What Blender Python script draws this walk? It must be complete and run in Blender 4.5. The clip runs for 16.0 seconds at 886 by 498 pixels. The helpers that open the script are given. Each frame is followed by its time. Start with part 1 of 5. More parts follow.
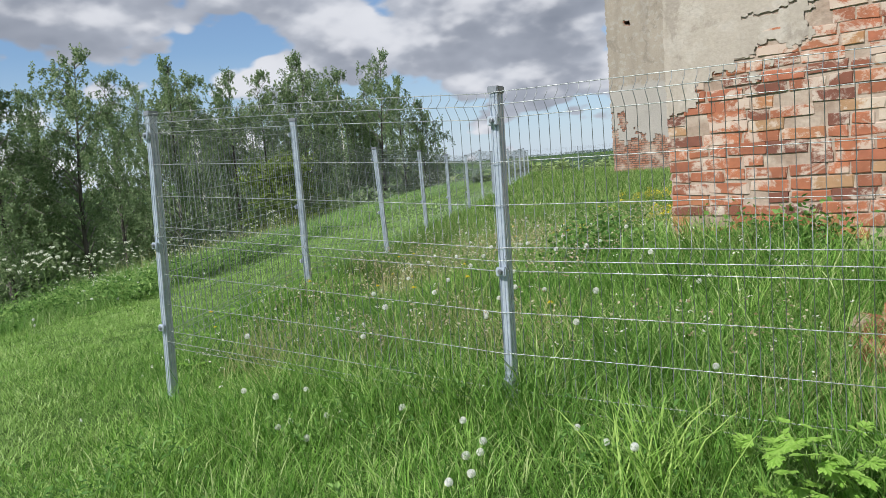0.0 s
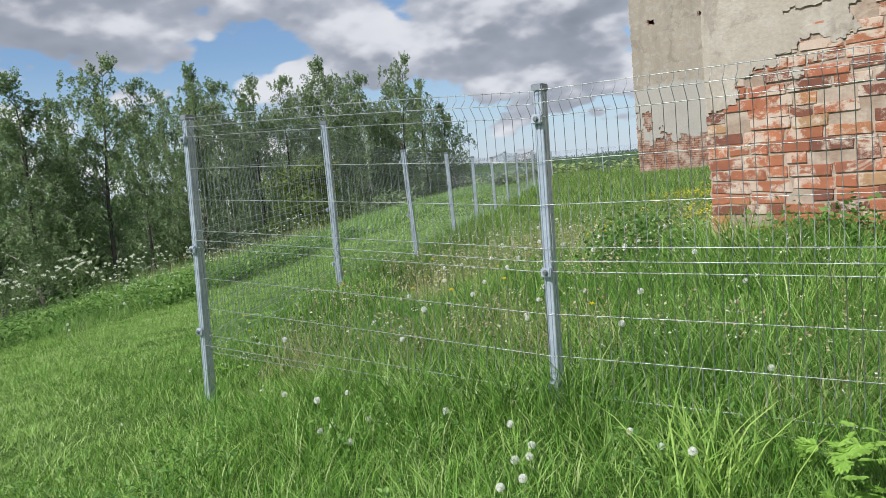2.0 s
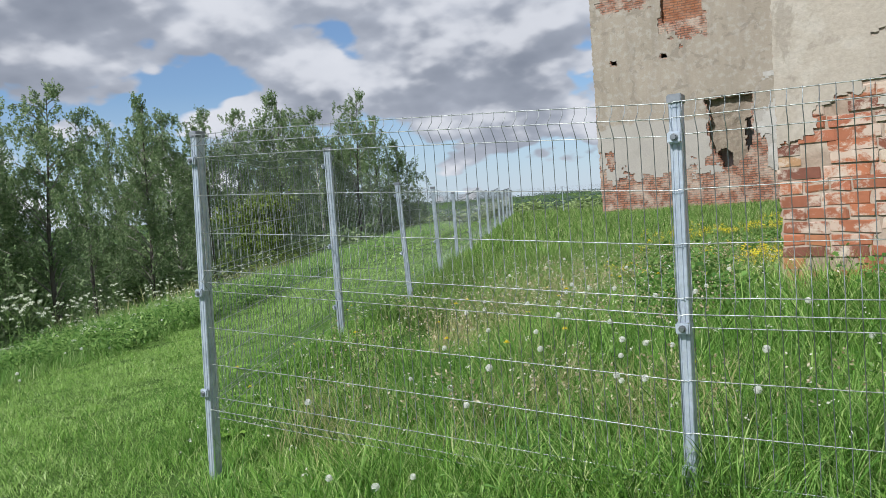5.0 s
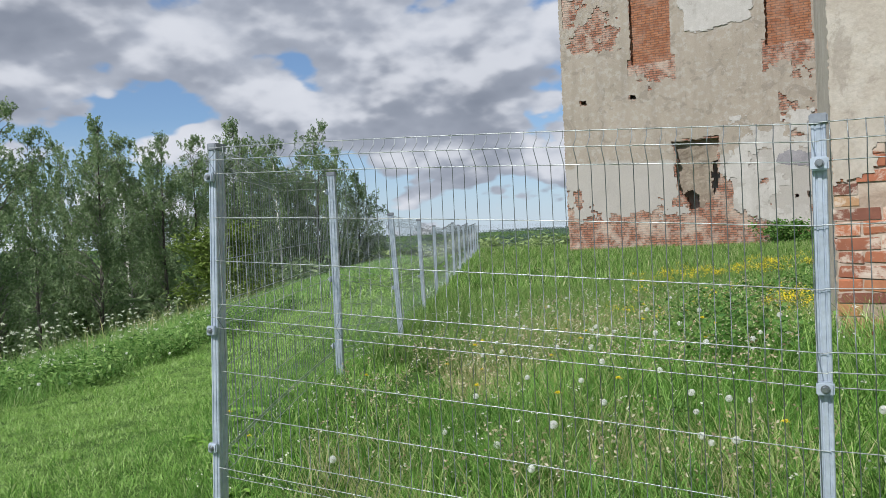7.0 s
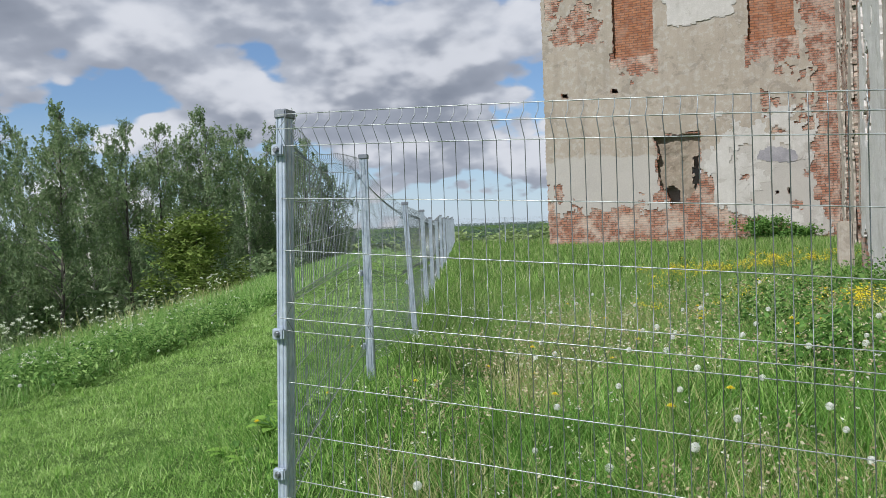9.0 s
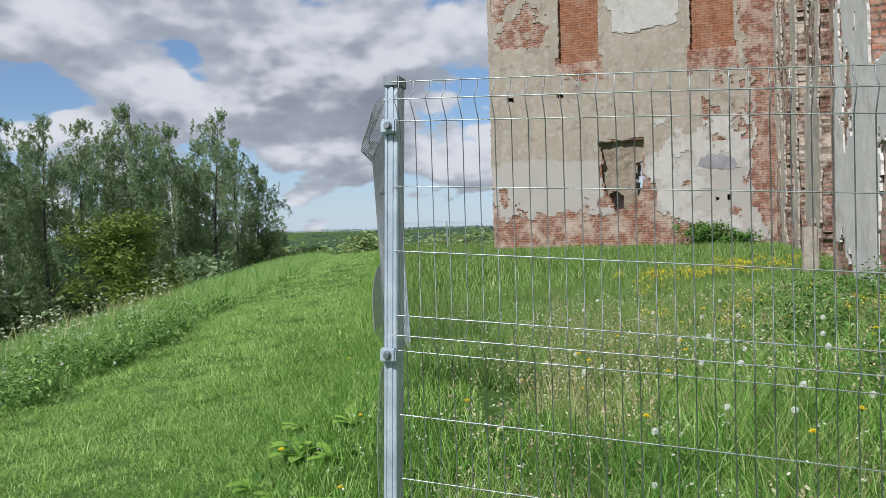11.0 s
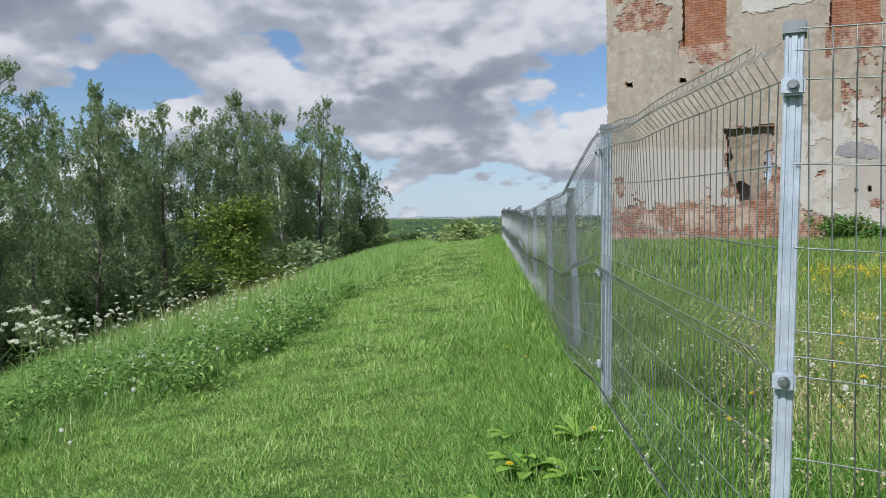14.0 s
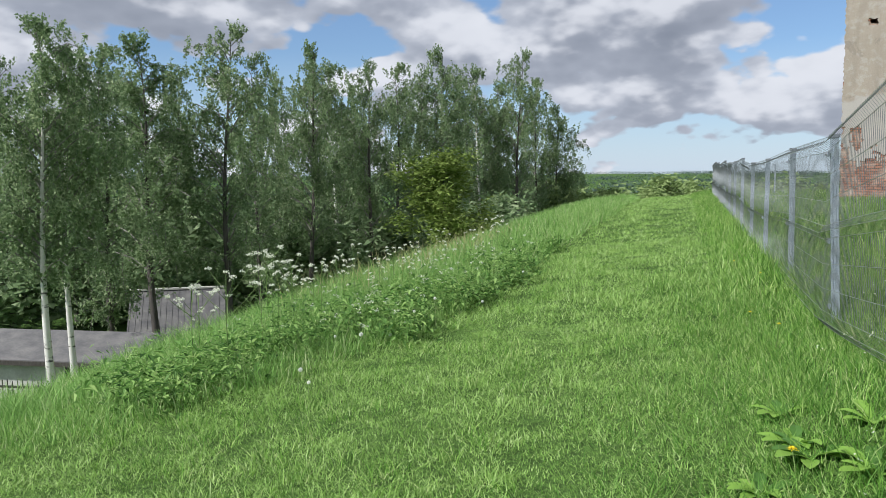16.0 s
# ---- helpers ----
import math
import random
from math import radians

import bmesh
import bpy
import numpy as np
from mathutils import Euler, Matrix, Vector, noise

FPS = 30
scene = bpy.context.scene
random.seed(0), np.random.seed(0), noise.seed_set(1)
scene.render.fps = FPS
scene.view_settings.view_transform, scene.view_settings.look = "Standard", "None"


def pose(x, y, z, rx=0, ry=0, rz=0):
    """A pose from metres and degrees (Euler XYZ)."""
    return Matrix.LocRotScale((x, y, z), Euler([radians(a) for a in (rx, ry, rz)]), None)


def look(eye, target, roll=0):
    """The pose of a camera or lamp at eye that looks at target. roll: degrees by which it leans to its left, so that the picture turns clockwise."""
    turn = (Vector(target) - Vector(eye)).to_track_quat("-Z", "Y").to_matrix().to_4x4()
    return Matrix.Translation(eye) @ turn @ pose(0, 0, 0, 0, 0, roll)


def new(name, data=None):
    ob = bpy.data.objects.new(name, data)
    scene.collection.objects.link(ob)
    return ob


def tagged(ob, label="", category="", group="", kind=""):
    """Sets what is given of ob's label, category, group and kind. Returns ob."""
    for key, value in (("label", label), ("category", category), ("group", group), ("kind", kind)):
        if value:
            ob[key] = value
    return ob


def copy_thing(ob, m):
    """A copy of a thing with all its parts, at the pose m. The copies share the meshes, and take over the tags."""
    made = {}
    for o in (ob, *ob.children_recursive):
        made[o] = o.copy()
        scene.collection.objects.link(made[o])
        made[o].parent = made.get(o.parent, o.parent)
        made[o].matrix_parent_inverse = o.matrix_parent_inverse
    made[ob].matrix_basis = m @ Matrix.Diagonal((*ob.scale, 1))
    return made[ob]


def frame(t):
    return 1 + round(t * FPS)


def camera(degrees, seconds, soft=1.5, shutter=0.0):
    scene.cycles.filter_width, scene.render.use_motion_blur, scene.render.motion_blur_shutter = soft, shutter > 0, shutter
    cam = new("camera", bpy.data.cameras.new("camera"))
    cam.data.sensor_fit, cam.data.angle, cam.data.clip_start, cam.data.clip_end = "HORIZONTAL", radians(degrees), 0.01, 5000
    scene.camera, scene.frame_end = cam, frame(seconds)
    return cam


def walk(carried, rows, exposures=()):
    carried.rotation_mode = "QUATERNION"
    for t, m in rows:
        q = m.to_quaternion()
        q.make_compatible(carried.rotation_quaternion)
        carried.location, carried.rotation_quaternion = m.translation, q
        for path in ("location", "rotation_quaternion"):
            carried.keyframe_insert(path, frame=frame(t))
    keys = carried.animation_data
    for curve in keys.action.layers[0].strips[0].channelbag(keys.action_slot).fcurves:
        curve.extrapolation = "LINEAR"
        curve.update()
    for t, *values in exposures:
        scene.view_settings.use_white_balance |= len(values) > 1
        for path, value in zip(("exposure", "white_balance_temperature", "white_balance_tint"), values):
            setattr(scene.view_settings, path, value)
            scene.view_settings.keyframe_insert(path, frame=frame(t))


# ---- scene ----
cam = camera(60.8, 16.0, soft=0.75)
PATH = [
    (0, (0.872, 0.741, 1.367), (-0.128, 2.459, 1.15), -4.56),
    (0.5, (0.869, 0.739, 1.37), (-0.138, 2.454, 1.157), -4.83),
    (1, (0.854, 0.735, 1.365), (-0.163, 2.444, 1.152), -5.0),
    (1.5, (0.827, 0.726, 1.362), (-0.203, 2.427, 1.151), -5.16),
    (2, (0.76, 0.732, 1.361), (-0.29, 2.422, 1.157), -5.19),
    (2.5, (0.626, 0.818, 1.355), (-0.436, 2.503, 1.166), -5.2),
    (3, (0.475, 0.885, 1.367), (-0.58, 2.574, 1.192), -5.14),
    (5.3, (-0.289, 1.08, 1.378), (-1.189, 2.863, 1.275), -4.1),
    (5.5, (-0.381, 1.086, 1.379), (-1.266, 2.877, 1.286), -3.91),
    (6, (-0.528, 1.098, 1.372), (-1.377, 2.908, 1.301), -3.35),
    (6.5, (-0.671, 1.198, 1.377), (-1.494, 3.02, 1.328), -2.99),
    (7, (-0.789, 1.292, 1.386), (-1.601, 3.119, 1.353), -2.73),
    (7.5, (-0.987, 1.316, 1.385), (-1.791, 3.147, 1.361), -2.59),
    (8, (-1.192, 1.334, 1.381), (-1.981, 3.171, 1.352), -2.43),
    (8.5, (-1.375, 1.454, 1.372), (-2.136, 3.303, 1.331), -2.32),
    (9, (-1.539, 1.562, 1.383), (-2.264, 3.425, 1.33), -2.17),
    (9.2, (-1.617, 1.578, 1.385), (-2.324, 3.447, 1.327), -1.97),
    (11.3, (-2.533, 1.861, 1.382), (-3.042, 3.794, 1.333), -1.82),
    (11.5, (-2.631, 1.872, 1.384), (-3.118, 3.811, 1.334), -1.85),
    (12, (-2.816, 1.937, 1.376), (-3.265, 3.886, 1.331), -1.76),
    (12.5, (-2.999, 2.05, 1.391), (-3.453, 3.997, 1.352), -1.54),
    (13, (-3.12, 2.079, 1.404), (-3.638, 4.011, 1.364), -1.27),
    (13.5, (-3.188, 2.063, 1.405), (-3.821, 3.96, 1.354), -0.95),
    (14, (-3.243, 2.051, 1.4), (-4.013, 3.895, 1.326), -0.83),
    (14.5, (-3.315, 2.057, 1.388), (-4.209, 3.842, 1.283), -0.66),
    (15, (-3.422, 2.048, 1.382), (-4.419, 3.777, 1.246), -0.32),
    (15.5, (-3.522, 2.099, 1.367), (-4.615, 3.765, 1.201), -0.15),
    (16, (-3.654, 2.186, 1.361), (-4.858, 3.771, 1.173), -0.42),
]
walk(cam, [(t, look(eye, target, roll)) for t, eye, target, roll in PATH], exposures=[(0, 0.0, 6400, 10), (3, 0.0, 6370, 10), (6, -0.07, 6270, 10), (13.5, -0.09, 6270, 10), (15, -0.02, 6270, 10), (16, 0.04, 6270, 10)])

# ---- world, sun ----
SUN_ELEVATION, SUN_AZIMUTH = radians(45), radians(204)   # azimuth clockwise from +y
world = bpy.data.worlds.new("world")
scene.world = world
world.use_nodes = True
wt = world.node_tree
wt.nodes.clear()


def node(tree, kind, **values):
    n = tree.nodes.new(kind)
    for key, value in values.items():
        if key in n.inputs:
            n.inputs[key].default_value = value
    return n


def ramp(tree, fac, stops, easing="LINEAR"):
    r = tree.nodes.new("ShaderNodeValToRGB")
    r.color_ramp.interpolation = easing
    while len(r.color_ramp.elements) < len(stops):
        r.color_ramp.elements.new(0.5)
    for e, (pos, col) in zip(r.color_ramp.elements, stops):
        e.position = pos
        e.color = (*col, 1) if len(col) == 3 else col
    tree.links.new(fac, r.inputs[0])
    return r.outputs[0]


def grey(v):
    return (v, v, v)


def maths(tree, op, a, b=None, c=None, clamp=False):
    m = tree.nodes.new("ShaderNodeMath")
    m.operation, m.use_clamp = op, clamp
    for k, v in enumerate((a, b, c)):
        if v is None:
            continue
        if isinstance(v, (int, float)):
            m.inputs[k].default_value = v
        else:
            tree.links.new(v, m.inputs[k])
    return m.outputs[0]


def mix(tree, fac, a, b, blend="MIX"):
    m = tree.nodes.new("ShaderNodeMix")
    m.data_type, m.blend_type = "RGBA", blend
    for sock, v in ((m.inputs[0], fac), (m.inputs[6], a), (m.inputs[7], b)):
        if isinstance(v, (int, float)):
            sock.default_value = v
        elif isinstance(v, tuple):
            sock.default_value = (*v, 1) if len(v) == 3 else v
        else:
            tree.links.new(v, sock)
    return m.outputs[2]


def noise_tex(tree, vec, scale, detail=4, rough=0.55, distort=0.0):
    n = node(tree, "ShaderNodeTexNoise", Scale=scale, Detail=detail, Roughness=rough, Distortion=distort)
    if vec is not None:
        tree.links.new(vec, n.inputs["Vector"])
    return n.outputs[0]


sky = wt.nodes.new("ShaderNodeTexSky")
sky.sky_type, sky.sun_disc = "NISHITA", False
sky.sun_elevation, sky.sun_rotation = SUN_ELEVATION, SUN_AZIMUTH
sky.air_density, sky.dust_density, sky.ozone_density = 1.1, 0.0, 5.0
direction = wt.nodes.new("ShaderNodeTexCoord").outputs["Generated"]
sep = wt.nodes.new("ShaderNodeSeparateXYZ")
wt.links.new(direction, sep.inputs[0])
# heaps of cloud with puffy edges, on the sphere of directions, squeezed in height
def cloud_density(up):
    """How thick the cloud is in a direction, or a little above it."""
    z = maths(wt, "ADD", maths(wt, "MAXIMUM", sep.outputs[2], 0.0), up)
    lift = maths(wt, "ADD", z, 0.46)
    heap = wt.nodes.new("ShaderNodeCombineXYZ")
    wt.links.new(maths(wt, "ADD", maths(wt, "DIVIDE", sep.outputs[0], lift), CLOUD_SHIFT[0]), heap.inputs[0])
    wt.links.new(maths(wt, "ADD", maths(wt, "DIVIDE", sep.outputs[1], lift), CLOUD_SHIFT[1]), heap.inputs[1])
    wt.links.new(maths(wt, "MULTIPLY", z, 1.2), heap.inputs[2])
    d = noise_tex(wt, heap.outputs[0], 2.3, 6, 0.50, 0.0)
    for scale, size in ((6.0, 0.15), (14.0, 0.09), (31.0, 0.05)):
        v = node(wt, "ShaderNodeTexVoronoi", Scale=scale)
        v.feature = "SMOOTH_F1"
        v.inputs["Smoothness"].default_value = 0.35
        wt.links.new(heap.outputs[0], v.inputs["Vector"])
        d = maths(wt, "ADD", d, maths(wt, "MULTIPLY", maths(wt, "SUBTRACT", 0.45, v.outputs["Distance"]), size))
    high = maths(wt, "MINIMUM", maths(wt, "MULTIPLY", maths(wt, "SUBTRACT", z, 0.14), 0.75), 0.09)
    return maths(wt, "ADD", d, high)


CLOUD_SHIFT = (2.4, 0.7)
here, over = cloud_density(0.0), cloud_density(0.035)
cover = ramp(wt, here, [(0.43, grey(0)), (0.48, grey(1))], "EASE")
crown = ramp(wt, maths(wt, "ADD", maths(wt, "SUBTRACT", here, over), 0.5), [(0.45, grey(0)), (0.60, grey(1))], "EASE")
deep = ramp(wt, over, [(0.38, (0.88, 0.89, 0.91)), (0.49, (0.64, 0.67, 0.72)), (0.59, (0.46, 0.49, 0.545)), (0.76, (0.30, 0.33, 0.385))])
belly = mix(wt, maths(wt, "MULTIPLY", crown, 0.78), deep, (1.0, 1.0, 1.0))
sky_col = mix(wt, 0.12, mix(wt, 1.0, sky.outputs[0], (0.094, 0.102, 0.112), "MULTIPLY"), (0.50, 0.58, 0.68))
cloud_col = mix(wt, 1.0, belly, (0.78, 0.79, 0.83), "MULTIPLY")
sky_col = mix(wt, ramp(wt, sep.outputs[2], [(0.0, grey(0.8)), (0.06, grey(0.45)), (0.16, grey(0))]), sky_col, (0.53, 0.64, 0.79))
both = mix(wt, cover, sky_col, cloud_col)
bg = node(wt, "ShaderNodeBackground", Strength=1.0)
wt.links.new(both, bg.inputs[0])
wt.links.new(bg.outputs[0], wt.nodes.new("ShaderNodeOutputWorld").inputs[0])

sun = new("sun", bpy.data.lights.new("sun", "SUN"))
sun.data.energy, sun.data.angle, sun.data.color = 4.9, radians(2), (1.0, 0.96, 0.915)
sun.matrix_world = look((0, 0, 0), (-math.sin(SUN_AZIMUTH) * math.cos(SUN_ELEVATION), -math.cos(SUN_AZIMUTH) * math.cos(SUN_ELEVATION), -math.sin(SUN_ELEVATION)))


# ---- materials ----
def material(name):
    m = bpy.data.materials.new(name)
    m.use_nodes = True
    t = m.node_tree
    return m, t, t.nodes["Principled BSDF"]


def coords(tree, scale=(1, 1, 1)):
    mp = tree.nodes.new("ShaderNodeMapping")
    mp.inputs["Scale"].default_value = scale
    g = tree.nodes.new("ShaderNodeNewGeometry")
    tree.links.new(g.outputs["Position"], mp.inputs[0])
    return mp.outputs[0]


def bump(tree, bsdf, height, strength=0.4, distance=0.01):
    b = node(tree, "ShaderNodeBump", Strength=strength, Distance=distance)
    tree.links.new(height, b.inputs["Height"])
    tree.links.new(b.outputs[0], bsdf.inputs["Normal"])


def leaf_material(name, stops, through_light=0.35, patch=None, rough=0.55):
    """Leaves and blades: the tint varies leaf by leaf and in wide patches; part of the light passes through."""
    m, t, b = material(name)
    g = t.nodes.new("ShaderNodeNewGeometry")
    col = ramp(t, g.outputs["Random Per Island"], stops)
    if patch:
        spread = ramp(t, noise_tex(t, coords(t), patch[0], 3), [(0.38, grey(0)), (0.62, grey(1))])
        col = mix(t, maths(t, "MULTIPLY", spread, patch[2]), col, patch[1])
    t.links.new(col, b.inputs["Base Color"])
    b.inputs["Roughness"].default_value = rough
    b.inputs["Specular IOR Level"].default_value = 0.15
    tr = t.nodes.new("ShaderNodeBsdfTranslucent")
    t.links.new(col, tr.inputs[0])
    ms = node(t, "ShaderNodeMixShader", Fac=through_light)
    out = t.nodes["Material Output"]
    t.links.new(b.outputs[0], ms.inputs[1])
    t.links.new(tr.outputs[0], ms.inputs[2])
    t.links.new(ms.outputs[0], out.inputs[0])
    return m


def mottled(name, a, b_col, scale, rough=0.8, bump_d=0.004, fine=60, stretch=(1, 1, 1), metal=0.0, c=None):
    m, t, b = material(name)
    v = coords(t, stretch)
    n1 = noise_tex(t, v, scale, 5)
    n2 = noise_tex(t, v, fine, 3)
    col = ramp(t, n1, [(0.32, a), (0.68, b_col)])
    if c:
        col = mix(t, ramp(t, noise_tex(t, v, scale * 0.37, 4), [(0.52, grey(0)), (0.62, grey(1))]), col, c)
    col = mix(t, 0.35, col, ramp(t, n2, [(0.3, grey(0.45)), (0.7, grey(1))]), "MULTIPLY")
    t.links.new(col, b.inputs["Base Color"])
    b.inputs["Roughness"].default_value, b.inputs["Metallic"].default_value = rough, metal
    bump(t, b, n2, 0.5, bump_d)
    return m


MAT_LAWN = leaf_material("mown_grass", [(0, (0.11, 0.22, 0.045)), (0.35, (0.27, 0.44, 0.11)), (0.8, (0.44, 0.63, 0.21)), (1, (0.58, 0.72, 0.36))], 0.20, (1.5, (0.27, 0.46, 0.11), 0.5))
MAT_MEADOW = leaf_material("meadow_grass", [(0, (0.03, 0.10, 0.014)), (0.35, (0.15, 0.33, 0.05)), (0.75, (0.38, 0.60, 0.145)), (1, (0.66, 0.74, 0.37))], 0.25, (1.1, (0.13, 0.30, 0.05), 0.4))
MAT_STRAW = leaf_material("dry_stalks", [(0, (0.34, 0.36, 0.14)), (0.7, (0.50, 0.50, 0.24)), (1, (0.60, 0.54, 0.36))], 0.3)
MAT_WEED = leaf_material("weed_leaf", [(0, (0.06, 0.15, 0.035)), (0.6, (0.13, 0.27, 0.06)), (1, (0.25, 0.41, 0.12))], 0.3)
MAT_NETTLE = leaf_material("nettle_leaf", [(0, (0.055, 0.135, 0.03)), (0.5, (0.16, 0.31, 0.075)), (1, (0.38, 0.55, 0.18))], 0.35)
MAT_YARD = leaf_material("seeding_grass", [(0, (0.035, 0.085, 0.016)), (0.35, (0.145, 0.29, 0.055)), (0.8, (0.30, 0.46, 0.13)), (1, (0.60, 0.60, 0.35))], 0.25, (0.9, (0.17, 0.28, 0.075), 0.45))
MAT_RANK = leaf_material("rank_grass", [(0, (0.05, 0.14, 0.02)), (0.5, (0.15, 0.31, 0.055)), (0.85, (0.32, 0.52, 0.13)), (1, (0.58, 0.64, 0.30))], 0.35, (1.3, (0.13, 0.30, 0.06), 0.5))
MAT_BANK = leaf_material("bank_grass", [(0, (0.10, 0.23, 0.045)), (0.35, (0.24, 0.43, 0.11)), (0.8, (0.44, 0.64, 0.22)), (1, (0.66, 0.70, 0.42))], 0.35, (1.1, (0.20, 0.40, 0.10), 0.5))
MAT_REED = leaf_material("reed_grass", [(0, (0.22, 0.42, 0.07)), (1, (0.50, 0.68, 0.20))], 0.4)
MAT_SEED = leaf_material("buff_seed", [(0, (0.30, 0.24, 0.13)), (0.6, (0.50, 0.44, 0.28)), (1, (0.72, 0.68, 0.50))], 0.3)
MAT_LOBED = leaf_material("lobed_leaf", [(0, (0.22, 0.42, 0.06)), (1, (0.42, 0.64, 0.16))], 0.4)
MAT_BIRCH = leaf_material("birch_leaf", [(0, (0.13, 0.205, 0.095)), (0.6, (0.25, 0.345, 0.17)), (1, (0.50, 0.59, 0.35))], 0.42, (0.35, (0.17, 0.26, 0.12), 0.5))
MAT_MAPLE = leaf_material("young_maple_leaf", [(0, (0.10, 0.16, 0.03)), (1, (0.24, 0.32, 0.08))], 0.3)
MAT_BUSH = leaf_material("willow_leaf", [(0, (0.16, 0.24, 0.08)), (1, (0.38, 0.48, 0.20))], 0.3)
# bluish grey-green: the haze of distance is mixed into this leaf colour
MAT_FAR = leaf_material("hazed_wood_leaf", [(0, (0.06, 0.10, 0.085)), (1, (0.12, 0.17, 0.14))], 0.1)
MAT_WHITE = leaf_material("white_petal", [(0, (0.78, 0.80, 0.68)), (1, (0.93, 0.94, 0.86))], 0.45)
MAT_YELLOW = leaf_material("yellow_petal", [(0, (0.72, 0.55, 0.02)), (1, (0.90, 0.76, 0.04))], 0.2)
MAT_CLOCK = leaf_material("seed_down", [(0, (0.90, 0.92, 0.88)), (1, (0.97, 0.97, 0.95))], 0.6)
MAT_STEM = mottled("green_stem", (0.12, 0.22, 0.05), (0.20, 0.30, 0.09), 8, 0.6)
MAT_BARK = mottled("grey_bark", (0.05, 0.045, 0.04), (0.14, 0.125, 0.11), 3, 0.9, 0.02, 14, (1, 1, 0.3))
MAT_PALEBARK = mottled("pale_grey_bark", (0.16, 0.15, 0.135), (0.36, 0.34, 0.31), 3, 0.9, 0.01, 14, (1, 1, 0.3))
MAT_ZINC = mottled("galvanised_steel", (0.42, 0.49, 0.58), (0.56, 0.63, 0.72), 9, 0.45, 0.0008, 45, metal=0.35)
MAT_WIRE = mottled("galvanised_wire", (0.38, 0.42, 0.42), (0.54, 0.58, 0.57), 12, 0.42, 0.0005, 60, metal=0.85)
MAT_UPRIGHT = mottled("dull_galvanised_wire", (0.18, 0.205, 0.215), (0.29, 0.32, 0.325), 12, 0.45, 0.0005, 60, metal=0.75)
MAT_CAP = mottled("grey_plastic", (0.20, 0.22, 0.26), (0.27, 0.30, 0.34), 20, 0.5, 0.0005)
MAT_BOLT = mottled("bolt_steel", (0.25, 0.27, 0.29), (0.40, 0.42, 0.44), 30, 0.4, 0.0005, metal=0.9)
MAT_SLATE = mottled("weathered_sheet_roof", (0.10, 0.10, 0.105), (0.19, 0.185, 0.18), 1.2, 0.85, 0.01, 9, (1, 1, 3))
MAT_LIMEWALL = mottled("limewashed_shed_wall", (0.50, 0.49, 0.46), (0.66, 0.65, 0.62), 0.8, 0.9, 0.01, 9)
MAT_OLDWOOD = mottled("grey_old_wood", (0.035, 0.03, 0.026), (0.10, 0.09, 0.08), 4, 0.9, 0.01, 30, (3, 3, 0.4))


def birch_bark():
    m, t, b = material("white_birch_bark")
    v = coords(t, (1, 1, 3.0))
    n = noise_tex(t, v, 2.2, 5, 0.6)
    col = ramp(t, n, [(0.34, (0.08, 0.075, 0.07)), (0.41, (0.70, 0.68, 0.64)), (1, (0.80, 0.78, 0.75))])
    t.links.new(col, b.inputs["Base Color"])
    b.inputs["Roughness"].default_value = 0.75
    bump(t, b, n, 0.3, 0.01)
    return m


MAT_BIRCHBARK = birch_bark()


def soil():
    m, t, b = material("turf_soil")
    v = coords(t)
    n1 = noise_tex(t, v, 0.8, 6, 0.6)
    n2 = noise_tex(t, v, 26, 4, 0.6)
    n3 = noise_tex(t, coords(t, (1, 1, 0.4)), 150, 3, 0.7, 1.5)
    col = ramp(t, n1, [(0.3, (0.10, 0.20, 0.04)), (0.7, (0.19, 0.34, 0.075))])
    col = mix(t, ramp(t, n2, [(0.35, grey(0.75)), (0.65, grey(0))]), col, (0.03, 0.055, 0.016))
    # near-black fine speckle paints the shade between grass blades into the turf
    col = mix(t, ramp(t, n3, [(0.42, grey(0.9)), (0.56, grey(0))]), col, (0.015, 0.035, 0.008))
    t.links.new(col, b.inputs["Base Color"])
    b.inputs["Roughness"].default_value = 0.95
    b.inputs["Specular IOR Level"].default_value = 0.1
    bump(t, b, n2, 0.8, 0.03)
    return m


MAT_SOIL = soil()


def lime_film(t):
    """Rests of limewash across bricks and joints, more of it towards the broken edge of the plaster."""
    sp = t.nodes.new("ShaderNodeSeparateXYZ")
    v = coords(t, (1, 1, 1.7))
    t.links.new(coords(t), sp.inputs[0])
    n = noise_tex(t, v, 3.4, 8, 0.70, 0.5)
    up = maths(t, "MULTIPLY", maths(t, "SUBTRACT", sp.outputs[2], 1.3), 0.10)
    return ramp(t, maths(t, "ADD", n, up), [(0.53, grey(0)), (0.585, grey(0.75))])


